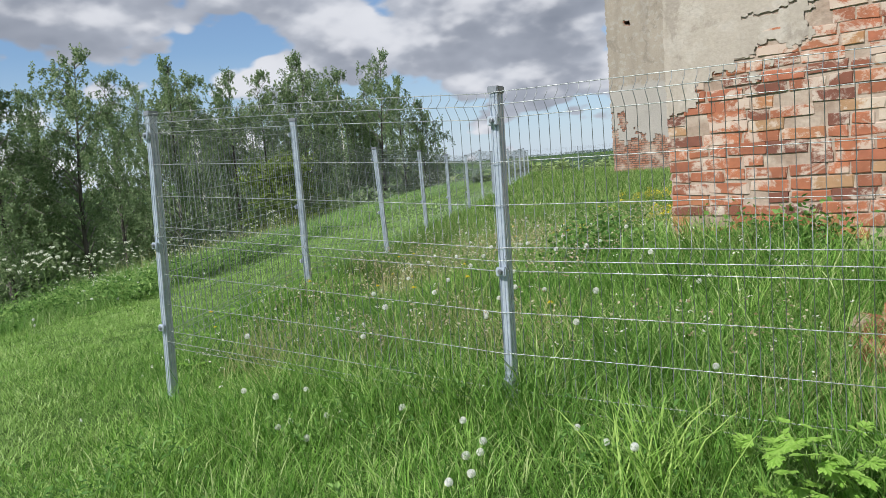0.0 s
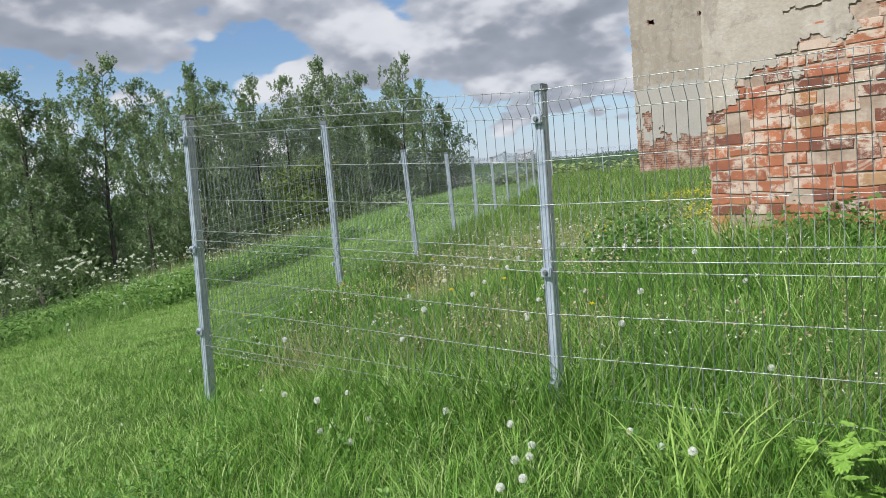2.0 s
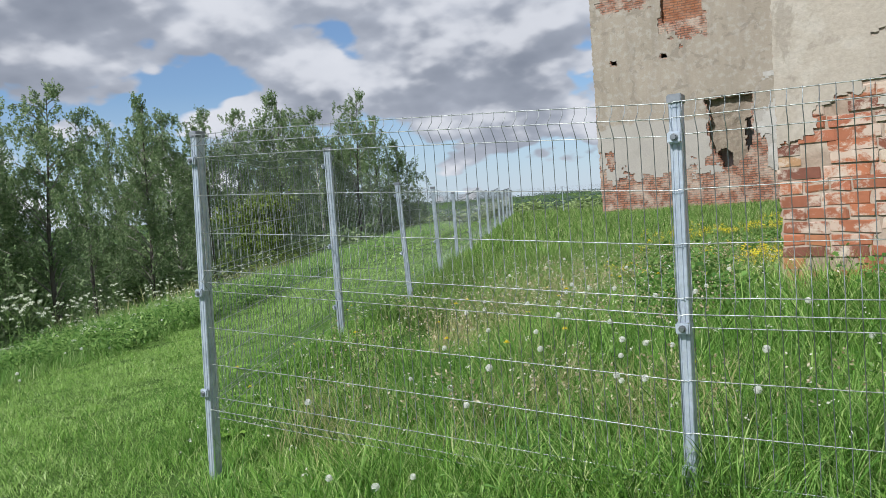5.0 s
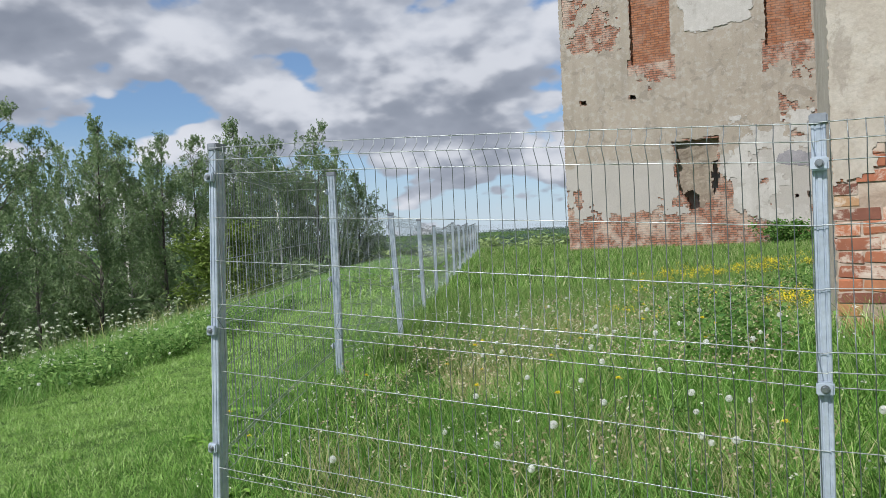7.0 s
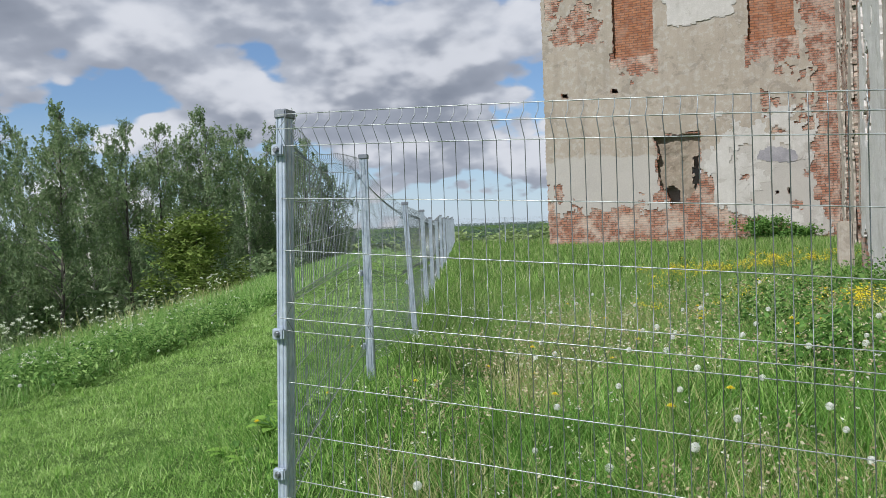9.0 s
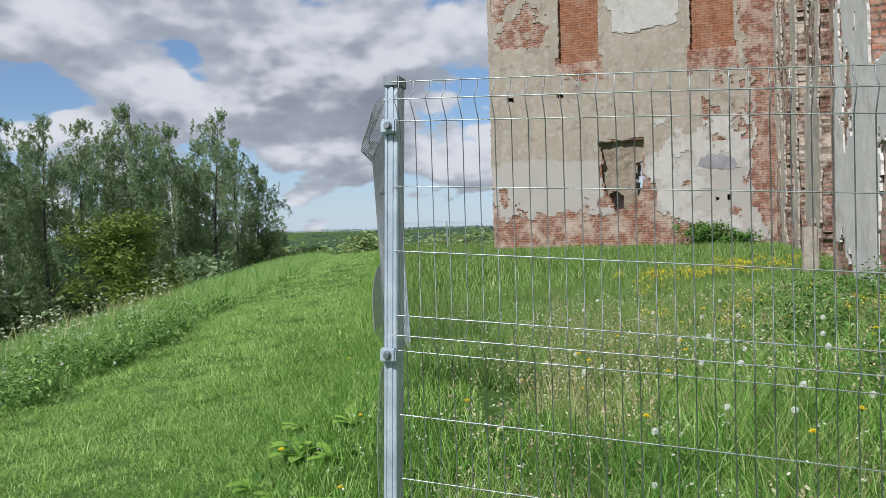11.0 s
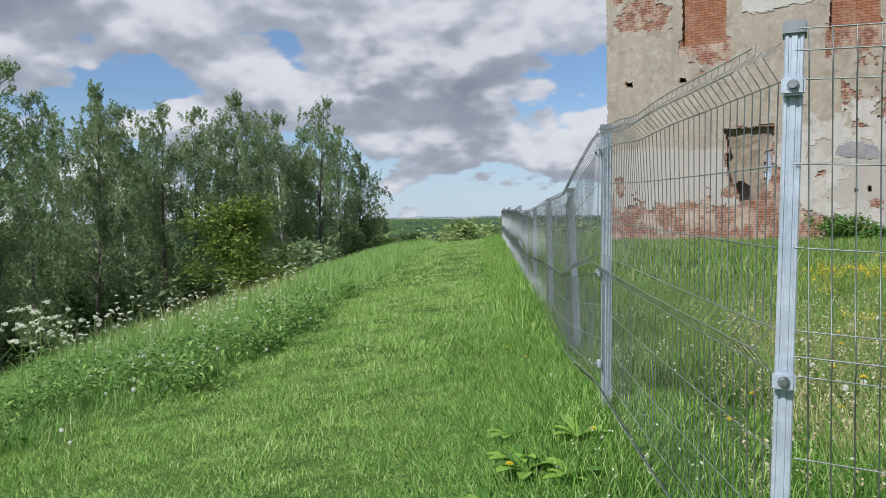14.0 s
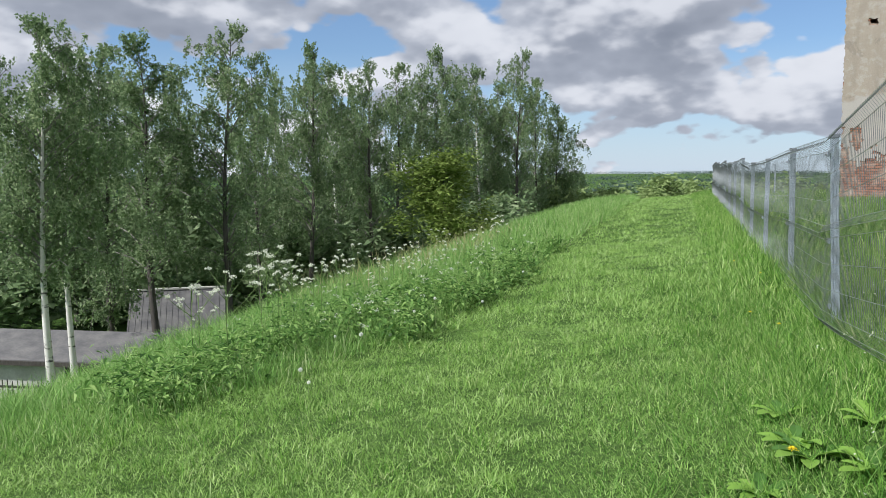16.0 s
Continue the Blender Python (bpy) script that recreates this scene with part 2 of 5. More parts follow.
def brick_material():
    """Loose old brick: the tint goes brick by brick, with lime left on the faces."""
    m, t, b = material("old_red_brick")
    info = t.nodes.new("ShaderNodeObjectInfo")
    v = coords(t)
    base = ramp(t, info.outputs["Random"], [(0, (0.17, 0.07, 0.05)), (0.18, (0.27, 0.10, 0.06)), (0.5, (0.46, 0.17, 0.085)), (0.75, (0.42, 0.15, 0.085)), (0.9, (0.46, 0.24, 0.11)), (1, (0.44, 0.29, 0.17))])
    wear = noise_tex(t, v, 9, 6, 0.65)
    col = mix(t, 0.55, base, ramp(t, wear, [(0.3, grey(0.45)), (0.7, grey(1.0))]), "MULTIPLY")
    shift = t.nodes.new("ShaderNodeVectorMath")
    shift.operation = "ADD"
    t.links.new(v, shift.inputs[0])
    far = t.nodes.new("ShaderNodeCombineXYZ")
    t.links.new(maths(t, "MULTIPLY", info.outputs["Random"], 37.0), far.inputs[0])
    t.links.new(far.outputs[0], shift.inputs[1])
    lime = noise_tex(t, shift.outputs[0], 5.5, 7, 0.72)
    col = mix(t, ramp(t, lime, [(0.53, grey(0)), (0.60, grey(0.7))]), col, (0.58, 0.50, 0.42))
    col = mix(t, lime_film(t), col, (0.57, 0.50, 0.42))
    t.links.new(col, b.inputs["Base Color"])
    b.inputs["Roughness"].default_value = 0.92
    bump(t, b, wear, 0.6, 0.006)
    return m


MAT_BRICK = brick_material()


def brickwork(name, a, c, mortar, lime=0.0, w=0.29, h=0.088):
    """Brickwork far off: courses in the material, lime over them."""
    m, t, b = material(name)
    g = t.nodes.new("ShaderNodeNewGeometry")
    sp = t.nodes.new("ShaderNodeSeparateXYZ")
    t.links.new(g.outputs["Position"], sp.inputs[0])
    cb = t.nodes.new("ShaderNodeCombineXYZ")
    t.links.new(maths(t, "ADD", sp.outputs[0], sp.outputs[1]), cb.inputs[0])
    wob = noise_tex(t, g.outputs["Position"], 1.5, 3)
    t.links.new(maths(t, "ADD", sp.outputs[2], maths(t, "MULTIPLY", wob, 0.10)), cb.inputs[1])
    bt = node(t, "ShaderNodeTexBrick", Scale=1.0)
    bt.inputs["Color1"].default_value, bt.inputs["Color2"].default_value, bt.inputs["Mortar"].default_value = (*a, 1), (*c, 1), (*mortar, 1)
    bt.inputs["Mortar Size"].default_value, bt.inputs["Brick Width"].default_value, bt.inputs["Row Height"].default_value = 0.016, w, h
    bt.inputs["Bias"].default_value = -0.1
    t.links.new(cb.outputs[0], bt.inputs["Vector"])
    big = noise_tex(t, g.outputs["Position"], 1.1, 6, 0.65)
    col = mix(t, 0.6, bt.outputs["Color"], ramp(t, noise_tex(t, g.outputs["Position"], 7, 5, 0.7), [(0.3, grey(0.4)), (0.7, grey(1.0))]), "MULTIPLY")
    col = mix(t, maths(t, "MULTIPLY", ramp(t, big, [(0.5, grey(0)), (0.6, grey(1))]), lime), col, (0.56, 0.50, 0.42))
    fleck = ramp(t, noise_tex(t, g.outputs["Position"], 4.2, 7, 0.72), [(0.47, grey(0)), (0.58, grey(0.8))])
    col = mix(t, maths(t, "MULTIPLY", fleck, lime), col, (0.54, 0.47, 0.40))
    t.links.new(col, b.inputs["Base Color"])
    b.inputs["Roughness"].default_value = 0.93
    bump(t, b, maths(t, "SUBTRACT", wob, bt.outputs["Fac"]), 0.8, 0.012)
    return m


MAT_BRICKWALL = brickwork("worn_brickwork", (0.47, 0.21, 0.13), (0.29, 0.115, 0.075), (0.15, 0.10, 0.075), 0.5, 0.27, 0.09)
MAT_INFILL = brickwork("orange_brick_infill", (0.44, 0.18, 0.085), (0.32, 0.12, 0.06), (0.20, 0.10, 0.06), 0.12, 0.31, 0.095)
# brick darkened in its colour to deepen the shade in the gaps between piers
MAT_GAPSHADE = brickwork("gap_shade_brickwork", (0.15, 0.08, 0.06), (0.07, 0.045, 0.035), (0.05, 0.04, 0.035), 0.12, 0.27, 0.09)
MAT_DARKBRICK = brickwork("dark_brickwork", (0.36, 0.17, 0.11), (0.17, 0.085, 0.06), (0.12, 0.085, 0.07), 0.75, 0.27, 0.09)


def plaster(name, a, c, pale, grime, pale_at=None):
    m, t, b = material(name)
    v = coords(t)
    n1 = noise_tex(t, v, 0.55, 6, 0.6)
    n2 = noise_tex(t, v, 4.5, 6, 0.65)
    n3 = noise_tex(t, v, 38, 4, 0.6)
    runs = noise_tex(t, coords(t, (2.2, 2.2, 0.16)), 1.4, 5, 0.6)
    col = ramp(t, n1, [(0.3, a), (0.7, c)])
    col = mix(t, ramp(t, n2, [(0.5, grey(0)), (0.60, grey(0.6))]), col, pale)
    col = mix(t, ramp(t, runs, [(0.48, grey(0)), (0.66, grey(0.32))]), col, grime)
    col = mix(t, ramp(t, noise_tex(t, v, 1.6, 7, 0.7, 0.6), [(0.56, grey(0)), (0.60, grey(0.55))]), col, grime)
    if pale_at:
        g = t.nodes.new("ShaderNodeNewGeometry")
        sp = t.nodes.new("ShaderNodeSeparateXYZ")
        t.links.new(g.outputs["Position"], sp.inputs[0])
        edge = maths(t, "ADD", sp.outputs[2], maths(t, "MULTIPLY", n1, -1.6))
        low = ramp(t, maths(t, "SUBTRACT", pale_at, edge), [(0.0, grey(0)), (0.10, grey(0.75))])
        col = mix(t, low, col, mix(t, n2, (0.50, 0.485, 0.46), (0.40, 0.385, 0.365)))
    col = mix(t, 0.35, col, ramp(t, n3, [(0.3, grey(0.55)), (0.65, grey(1))]), "MULTIPLY")
    t.links.new(col, b.inputs["Base Color"])
    b.inputs["Roughness"].default_value = 0.93
    bump(t, b, maths(t, "ADD", n3, n2), 0.55, 0.006)
    return m


MAT_PLASTER = plaster("beige_old_plaster", (0.34, 0.30, 0.245), (0.40, 0.352, 0.292), (0.46, 0.435, 0.395), (0.24, 0.21, 0.175), 3.2)
MAT_PLASTER_NEAR = plaster("grey_beige_plaster", (0.40, 0.355, 0.30), (0.46, 0.41, 0.35), (0.53, 0.49, 0.435), (0.29, 0.255, 0.215))
MAT_NICHE = plaster("brown_inner_plaster", (0.27, 0.225, 0.175), (0.34, 0.29, 0.23), (0.40, 0.36, 0.30), (0.17, 0.135, 0.10))
MAT_WING = plaster("limewashed_plaster", (0.58, 0.565, 0.54), (0.68, 0.665, 0.64), (0.72, 0.71, 0.69), (0.46, 0.43, 0.39))
MAT_PATCH = plaster("pale_repair_plaster", (0.46, 0.445, 0.42), (0.53, 0.515, 0.485), (0.57, 0.555, 0.53), (0.36, 0.335, 0.305))
MAT_GREYPATCH = mottled("grey_cement", (0.24, 0.235, 0.26), (0.36, 0.35, 0.37), 2.5, 0.93, 0.006, 25)
MAT_MORTAR = mottled("lime_mortar", (0.34, 0.25, 0.19), (0.54, 0.45, 0.37), 6, 0.95, 0.01, 40)


# ---- mesh helpers ----
def part(name, bm, mat, parent=None, label=""):
    me = bpy.data.meshes.new(name)
    bm.to_mesh(me)
    bm.free()
    me.materials.append(mat)
    ob = new(name, me)
    ob.parent = parent
    return tagged(ob, label)


def raw_mesh(name, verts, faces, mat, smooth=False):
    """A mesh from arrays of corners and of triangles or quads."""
    verts, faces = np.asarray(verts, dtype=np.float32), np.asarray(faces, dtype=np.int32)
    n, k = faces.shape
    me = bpy.data.meshes.new(name)
    me.vertices.add(len(verts))
    me.vertices.foreach_set("co", verts.ravel())
    me.loops.add(n * k)
    me.loops.foreach_set("vertex_index", faces.ravel())
    me.polygons.add(n)
    me.polygons.foreach_set("loop_start", np.arange(0, n * k, k, dtype=np.int32))
    me.polygons.foreach_set("use_smooth", np.full(n, smooth))
    me.update(calc_edges=True)
    me.materials.append(mat)
    return me


def bm_box(bm, x0, x1, y0, y1, z0, z1, bevel=0.0):
    r = bmesh.ops.create_cube(bm, size=1.0)
    bmesh.ops.scale(bm, vec=(x1 - x0, y1 - y0, z1 - z0), verts=r["verts"])
    bmesh.ops.translate(bm, vec=((x0 + x1) / 2, (y0 + y1) / 2, (z0 + z1) / 2), verts=r["verts"])
    if bevel:
        edges = {e for v in r["verts"] for e in v.link_edges}
        bmesh.ops.bevel(bm, geom=list(edges), offset=bevel, segments=2, affect="EDGES")
    return bm


def box(*a, **k):
    return bm_box(bmesh.new(), *a, **k)


def tube_arrays(points, radii, sides=6):
    pts = [Vector(p) for p in points]
    verts, faces = [], []
    for i, p in enumerate(pts):
        d = (pts[min(i + 1, len(pts) - 1)] - pts[max(i - 1, 0)]).normalized()
        a = d.cross(Vector((0.31, 0.95, 0.05))).normalized()
        b = d.cross(a)
        for j in range(sides):
            w = 2 * math.pi * j / sides
            verts.append(p + (a * math.cos(w) + b * math.sin(w)) * radii[i])
    for i in range(len(pts) - 1):
        for j in range(sides):
            faces.append((i * sides + j, i * sides + (j + 1) % sides, (i + 1) * sides + (j + 1) % sides, (i + 1) * sides + j))
    return verts, faces


def joined(pieces):
    verts, faces, n = [], [], 0
    for v, f in pieces:
        verts += [tuple(p) for p in v]
        faces += [tuple(i + n for i in q) for q in f]
        n += len(v)
    return verts, faces


def tube(name, points, radii, mat, parent=None, sides=6, label=""):
    v, f = tube_arrays(points, radii, sides)
    ob = new(name, raw_mesh(name, [tuple(p) for p in v], f, mat, True))
    ob.parent = parent
    return tagged(ob, label)


def lattice(ix, iy, seed):
    h = (ix.astype(np.int64) * 374761393 + iy.astype(np.int64) * 668265263 + seed * 1442695041) & 0xFFFFFFFF
    h = ((h ^ (h >> 13)) * 1274126177) & 0xFFFFFFFF
    return ((h ^ (h >> 16)) & 0xFFFF) / 65535.0


def value_noise(x, y, seed=0, octaves=4):
    """Smooth noise in 0..1 over arrays."""
    total, amp, norm = 0.0, 1.0, 0.0
    for o in range(octaves):
        fx, fy = np.floor(x), np.floor(y)
        tx, ty = x - fx, y - fy
        tx, ty = tx * tx * (3 - 2 * tx), ty * ty * (3 - 2 * ty)
        a, b = lattice(fx, fy, seed + o), lattice(fx + 1, fy, seed + o)
        c, d = lattice(fx, fy + 1, seed + o), lattice(fx + 1, fy + 1, seed + o)
        total = total + amp * ((a * (1 - tx) + b * tx) * (1 - ty) + (c * (1 - tx) + d * tx) * ty)
        norm, amp, x, y = norm + amp, amp * 0.55, x * 2.03, y * 2.03
    return total / norm


# ---- plan: the side fence runs from the corner post along ALONG; LEFT points away from the ruin ----
CORNER = np.array((-3.17, 4.06))
ALONG = np.array((-0.334, 0.943))
LEFT = np.array((-0.943, -0.334))


def fence_coords(x, y):
    return (x - CORNER[0]) * ALONG[0] + (y - CORNER[1]) * ALONG[1], (x - CORNER[0]) * LEFT[0] + (y - CORNER[1]) * LEFT[1]


BANK_P = [-1, 0, 0.6, 1.5, 2.5, 3.5, 4.5, 5.5, 7, 9, 12, 18, 28, 45, 90]
BANK_Z = [0.12, 0.12, 0.06, -0.03, -0.10, -0.20, -0.26, -0.36, -0.80, -1.7, -3.2, -5.8, -8.0, -8.6, -9.0]


def ground(x, y, rough=True):
    x, y = np.asarray(x, dtype=float), np.asarray(y, dtype=float)
    s, p = fence_coords(x, y)
    q = np.clip(-p, 0, 4)
    z = np.interp(p, BANK_P, BANK_Z)
    z = z + 0.012 * np.clip(s - 4, 0, 32) * np.clip(1 + p / 3, 0, 1)
    z = z + 0.06 * q * np.clip((y - 3.2) / 2.5, 0, 1) - 0.10 * np.clip((4.0 - y) / 0.8, 0, 1) * np.clip(1 - p, 0, 1)
    z = z + 0.20 * np.exp(-((s - 2.4) / 1.25) ** 2 - (p / 0.75) ** 2) - 0.13 * np.exp(-(s / 1.0) ** 2 - (p / 1.2) ** 2)
    z = z + 0.006 * np.clip(y - 12, 0, 20) * np.clip(q / 2.5, 0, 1) + 0.27 * np.exp(-((x - 0.3) / 1.7) ** 2 - ((y - 6.8) / 1.8) ** 2) * np.clip(q / 1.5, 0, 1)
    z = z - 0.09 * np.clip(s - 38, 0, 110) - 0.02 * np.clip(s - 60, 0, 100)
    z = np.maximum(z, -10.0)
    far = np.hypot(x + 3, y - 4)
    z = z + np.clip((far - 350) / 650, 0, 1) * 13.5 * (0.75 + 0.5 * value_noise(x / 420, y / 420, 5, 2))
    if rough:
        z = z + 0.05 * (value_noise(x * 1.1, y * 1.1, 9, 3) - 0.5) + 0.035 * (value_noise(x * 4.5, y * 4.5, 10, 2) - 0.5)
    return z


def gz(x, y):
    return float(ground(np.array([x]), np.array([y]))[0])


def build_ground():
    n = 210
    u = np.linspace(-1, 1, n)
    reach = np.sinh(u * 8.0) / math.sinh(8.0) * 2600 + u * 14
    gx, gy = np.meshgrid(reach - 4.5, reach + 7.0)
    z = ground(gx, gy)
    i = np.arange(n * n).reshape(n, n)
    faces = np.stack([i[:-1, :-1], i[:-1, 1:], i[1:, 1:], i[1:, :-1]], -1).reshape(-1, 4)
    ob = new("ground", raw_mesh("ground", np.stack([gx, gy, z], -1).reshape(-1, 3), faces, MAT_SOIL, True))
    tagged(ob, "grassy hilltop ground falling away to a lower plain", "ground", kind="structure")


build_ground()


# ---- the ruin: walls on a fine lattice, so that broken edges are real edges ----
def broken_wall(name, origin, run, width, height, cell, thickness, keep, mat, relief=0.0, seed=0):
    """An upright sheet of small cells: keep(u, z) says which stay; open edges are closed back to the thickness."""
    nu, nz = int(width / cell), int(height / cell)
    u, z = np.meshgrid(np.arange(nu + 1) * cell, np.arange(nz + 1) * cell)
    cu, cz = np.meshgrid((np.arange(nu) + 0.5) * cell, (np.arange(nz) + 0.5) * cell)
    solid = keep(cu, cz + origin[2])
    run = np.array(run) / np.linalg.norm(run)
    out = np.array((run[1], -run[0]))
    lump = relief * (value_noise(u * 1.3 + seed, z * 1.3, seed, 4) - 0.5) * 2
    jit = cell * 0.8 * (np.random.RandomState(seed).rand(2, *u.shape) - 0.5)
    uu, zz = u + jit[0], z + jit[1]
    front = np.stack([origin[0] + run[0] * uu + out[0] * lump, origin[1] + run[1] * uu + out[1] * lump, origin[2] + zz], -1).reshape(-1, 3)
    back = front - np.array((out[0], out[1], 0)) * thickness
    i = np.arange((nu + 1) * (nz + 1)).reshape(nz + 1, nu + 1)
    a, b, c, d = i[:-1, :-1], i[:-1, 1:], i[1:, 1:], i[1:, :-1]
    faces = [np.stack([a, b, c, d], -1)[solid]]
    pad = np.pad(solid, 1)
    n = len(front)
    for p0, p1, near in ((a, b, pad[:-2, 1:-1]), (b, c, pad[1:-1, 2:]), (c, d, pad[2:, 1:-1]), (d, a, pad[1:-1, :-2])):
        rim = solid & ~near
        faces.append(np.stack([p1[rim], p0[rim], p0[rim] + n, p1[rim] + n], -1))
    faces = np.concatenate(faces)
    used, inverse = np.unique(faces, return_inverse=True)
    verts = np.concatenate([front, back])[used]
    return raw_mesh(name, verts, inverse.reshape(faces.shape), mat)


FACE_Y, FACE_X0, FACE_X1, FACE_Z0 = 31.75, -8.63, 2.0, 0.3
WINDOWS = [(-5.81, -4.30, 7.80), (-0.94, 0.62, 7.86)]


def in_window(x, z):
    hit = np.zeros(x.shape, bool)
    for x0, x1, z0 in WINDOWS:
        hit |= (x > x0) & (x < x1) & (z > z0) & (z < 14.2)
    return hit


def in_niche(x, z, grow=0.0):
    wob = 0.16 * (value_noise(x * 2.6, z * 2.6, 31, 3) - 0.5) * 2
    left = np.interp(z, [1.8, 2.2, 2.6, 3.2, 4.7], [-3.6, -3.95, -4.2, -4.35, -4.40])
    right = np.interp(z, [1.8, 2.2, 2.6, 3.2, 4.7], [-3.4, -3.15, -2.85, -2.68, -2.70])
    return (x > left + wob - grow) & (x < right + wob + grow) & (z > 1.95 - grow) & (z < 4.68 + wob * 0.4 + grow)


def in_hole(x, z):
    hit = np.zeros(x.shape, bool)
    for hx, hz, w in ((-7.80, 6.48, 0.14), (-5.83, 6.51, 0.14), (-0.10, 2.25, 0.09), (0.35, 2.28, 0.07)):
        hit |= (abs(x - hx) < w) & (abs(z - hz) < 0.09)
    return hit


def face_bare(x, z):
    """Where the far wall has lost its plaster."""
    n = value_noise(x * 0.9, z * 0.9, 3, 6)
    m = value_noise(x * 2.7 + 9, z * 2.7, 4, 4)
    bare = z < 1.45 + 0.9 * np.interp(x, [-8.6, -7.2, -5.8, -4.5, -2.6, -2.2, -1.6, 0], [0.95, 0.55, 0.35, 0.6, 1.1, 0.6, -0.1, -0.6]) + 1.5 * (n - 0.5) + 0.9 * (m - 0.5)
    bare |= (z < 3.0) & (value_noise(x * 1.7, z * 1.7, 6, 5) > 0.66)
    bare |= (abs(x + 2.75) < 0.5) & (z < 2.9 + 1.2 * (m - 0.5))
    for x0, x1, z0 in WINDOWS:
        bare |= (x > x0 - 0.15) & (x < x1 + 0.15) & (z > z0 - 0.75 - 1.2 * (m - 0.5)) & (z < z0 + 0.2)
    bare |= (x > -0.6) & (x < 1.2) & (z > 4.4) & (z < 7.9) & (m + 0.25 * n > 0.72)
    bare |= (x > np.interp(z, [0.5, 2, 3, 5, 7, 9, 14], [1.9, 1.3, 0.95, 1.3, 1.15, 0.75, 0.72]) + 0.7 * (m - 0.5))
    bare |= (z > 8.4) & (x > -8.5) & (x < -6.2) & (n + 0.4 * m + 0.03 * (z - 9) > 0.83)
    return bare


def build_far_front():
    w, h = FACE_X1 - FACE_X0, 13.7
    wall = new("wall_far_front", broken_wall("wall_far_front", (FACE_X0, FACE_Y, FACE_Z0), (1, 0), w, h, 0.09, 0.55,
               lambda u, z: ~(in_window(u + FACE_X0, z) | in_niche(u + FACE_X0, z, -0.05) | in_hole(u + FACE_X0, z)), MAT_BRICKWALL, 0.02, 2))
    tagged(wall, "tall ruined brick wall with bricked-up windows and a broken niche", "wall", kind="structure")
    coat = new("plaster_coat", broken_wall("plaster_coat", (FACE_X0 - 0.02, FACE_Y - 0.024, FACE_Z0), (1, 0), w, h, 0.07, 0.024,
               lambda u, z: ~(face_bare(u + FACE_X0, z) | in_window(u + FACE_X0, z) | in_niche(u + FACE_X0, z) | in_hole(u + FACE_X0, z)), MAT_PLASTER, 0.018, 5))
    coat.parent = wall
    tagged(coat, "flaking beige lime plaster")
    patch = new("repair_patch", broken_wall("repair_patch", (-4.0, FACE_Y - 0.05, 8.6), (1, 0), 2.8, 5.0, 0.07, 0.03,
                lambda u, z: (value_noise(u * 1.3, z * 1.3, 17, 4) * 0.8 + np.minimum(np.minimum(u, 2.8 - u), z - 8.6) > 0.62), MAT_PATCH, 0.01, 6))
    patch.parent = wall
    tagged(patch, "pale newer plaster")
    pale = new("pale_plaster", broken_wall("pale_plaster", (-2.6, FACE_Y - 0.036, 1.0), (1, 0), 4.0, 4.4, 0.06, 0.012,
               lambda u, z: ~face_bare(u - 2.6, z) & ~in_niche(u - 2.6, z, 0.1) & ~in_hole(u - 2.6, z) & (value_noise(u * 0.9, z * 0.9, 23, 5) + 0.10 * np.minimum(1, np.minimum(np.minimum(u, 4.0 - u), 5.4 - z)) > 0.53), MAT_PATCH, 0.018, 9))
    pale.parent = wall
    tagged(pale, "pale weathered limewash")
    stain = new("grey_patch", broken_wall("grey_patch", (-1.0, FACE_Y - 0.045, 3.1), (1, 0), 1.8, 0.95, 0.05, 0.02,
                lambda u, z: ((u - 0.95) / 0.78) ** 2 + ((z - 3.52 - 0.12 * np.sin(u * 2.2)) / 0.30) ** 2 + 0.9 * (value_noise(u * 3, z * 3, 19, 3) - 0.5) < 0.9, MAT_GREYPATCH, 0.01, 7))
    stain.parent = wall
    tagged(stain, "grey cement patch")
    for x0, x1, z0 in WINDOWS:
        part("brick_infill", box(x0 - 0.05, x1 + 0.05, FACE_Y + 0.14, FACE_Y + 0.45, z0 - 0.05, 14.0), MAT_INFILL, wall, "orange brick filling a window")
    # inside the niche: the stump of an inner wall with an arched recess; far behind, an inner wall with a hole to the daylight
    inner = new("niche_back", broken_wall("niche_back", (-5.2, FACE_Y + 0.24, 0.5), (1, 0), 3.2, 4.9, 0.06, 0.5,
                lambda u, z: ~((u > 2.18 + 0.22 * (value_noise(u * 3, z * 3, 88, 3) - 0.5)) & (z > 2.2) & (z < 3.75 + 0.3 * (value_noise(u * 2, z * 2, 89, 3) - 0.5))) & ~((u - 1.38) ** 2 / 0.10 + (np.maximum(z, 2.35) - 2.35) ** 2 / 0.14 < 1), MAT_NICHE, 0.10, 8))
    inner.parent = wall
    part("arch_back", box(-4.6, -3.3, FACE_Y + 0.9, FACE_Y + 1.2, 1.0, 2.9), MAT_PATCH, wall)
    behind = new("wall_inside", broken_wall("wall_inside", (-8.0, FACE_Y + 6.0, 0.2), (1, 0), 9.5, 8.5, 0.08, 0.6,
                 lambda u, z: ~((u > 5.02 + 0.25 * (value_noise(u * 2, z * 2, 91, 3) - 0.5)) & (u < 5.9) & (z > 2.3 + 0.6 * (value_noise(u * 2, z, 92, 3) - 0.3)) & (z < 4.3)), MAT_PLASTER, 0.03, 90))
    tagged(behind, "plastered inner wall of the roofless ruin with a ragged hole", "wall", kind="structure")
    part("niche_floor", box(-5.2, -2.0, FACE_Y + 0.5, FACE_Y + 1.5, 0.4, 1.96), MAT_BRICKWALL, wall)
    part("niche_side", box(-5.4, -4.75, FACE_Y + 0.5, FACE_Y + 1.5, 0.4, 5.6), MAT_BRICKWALL, wall)
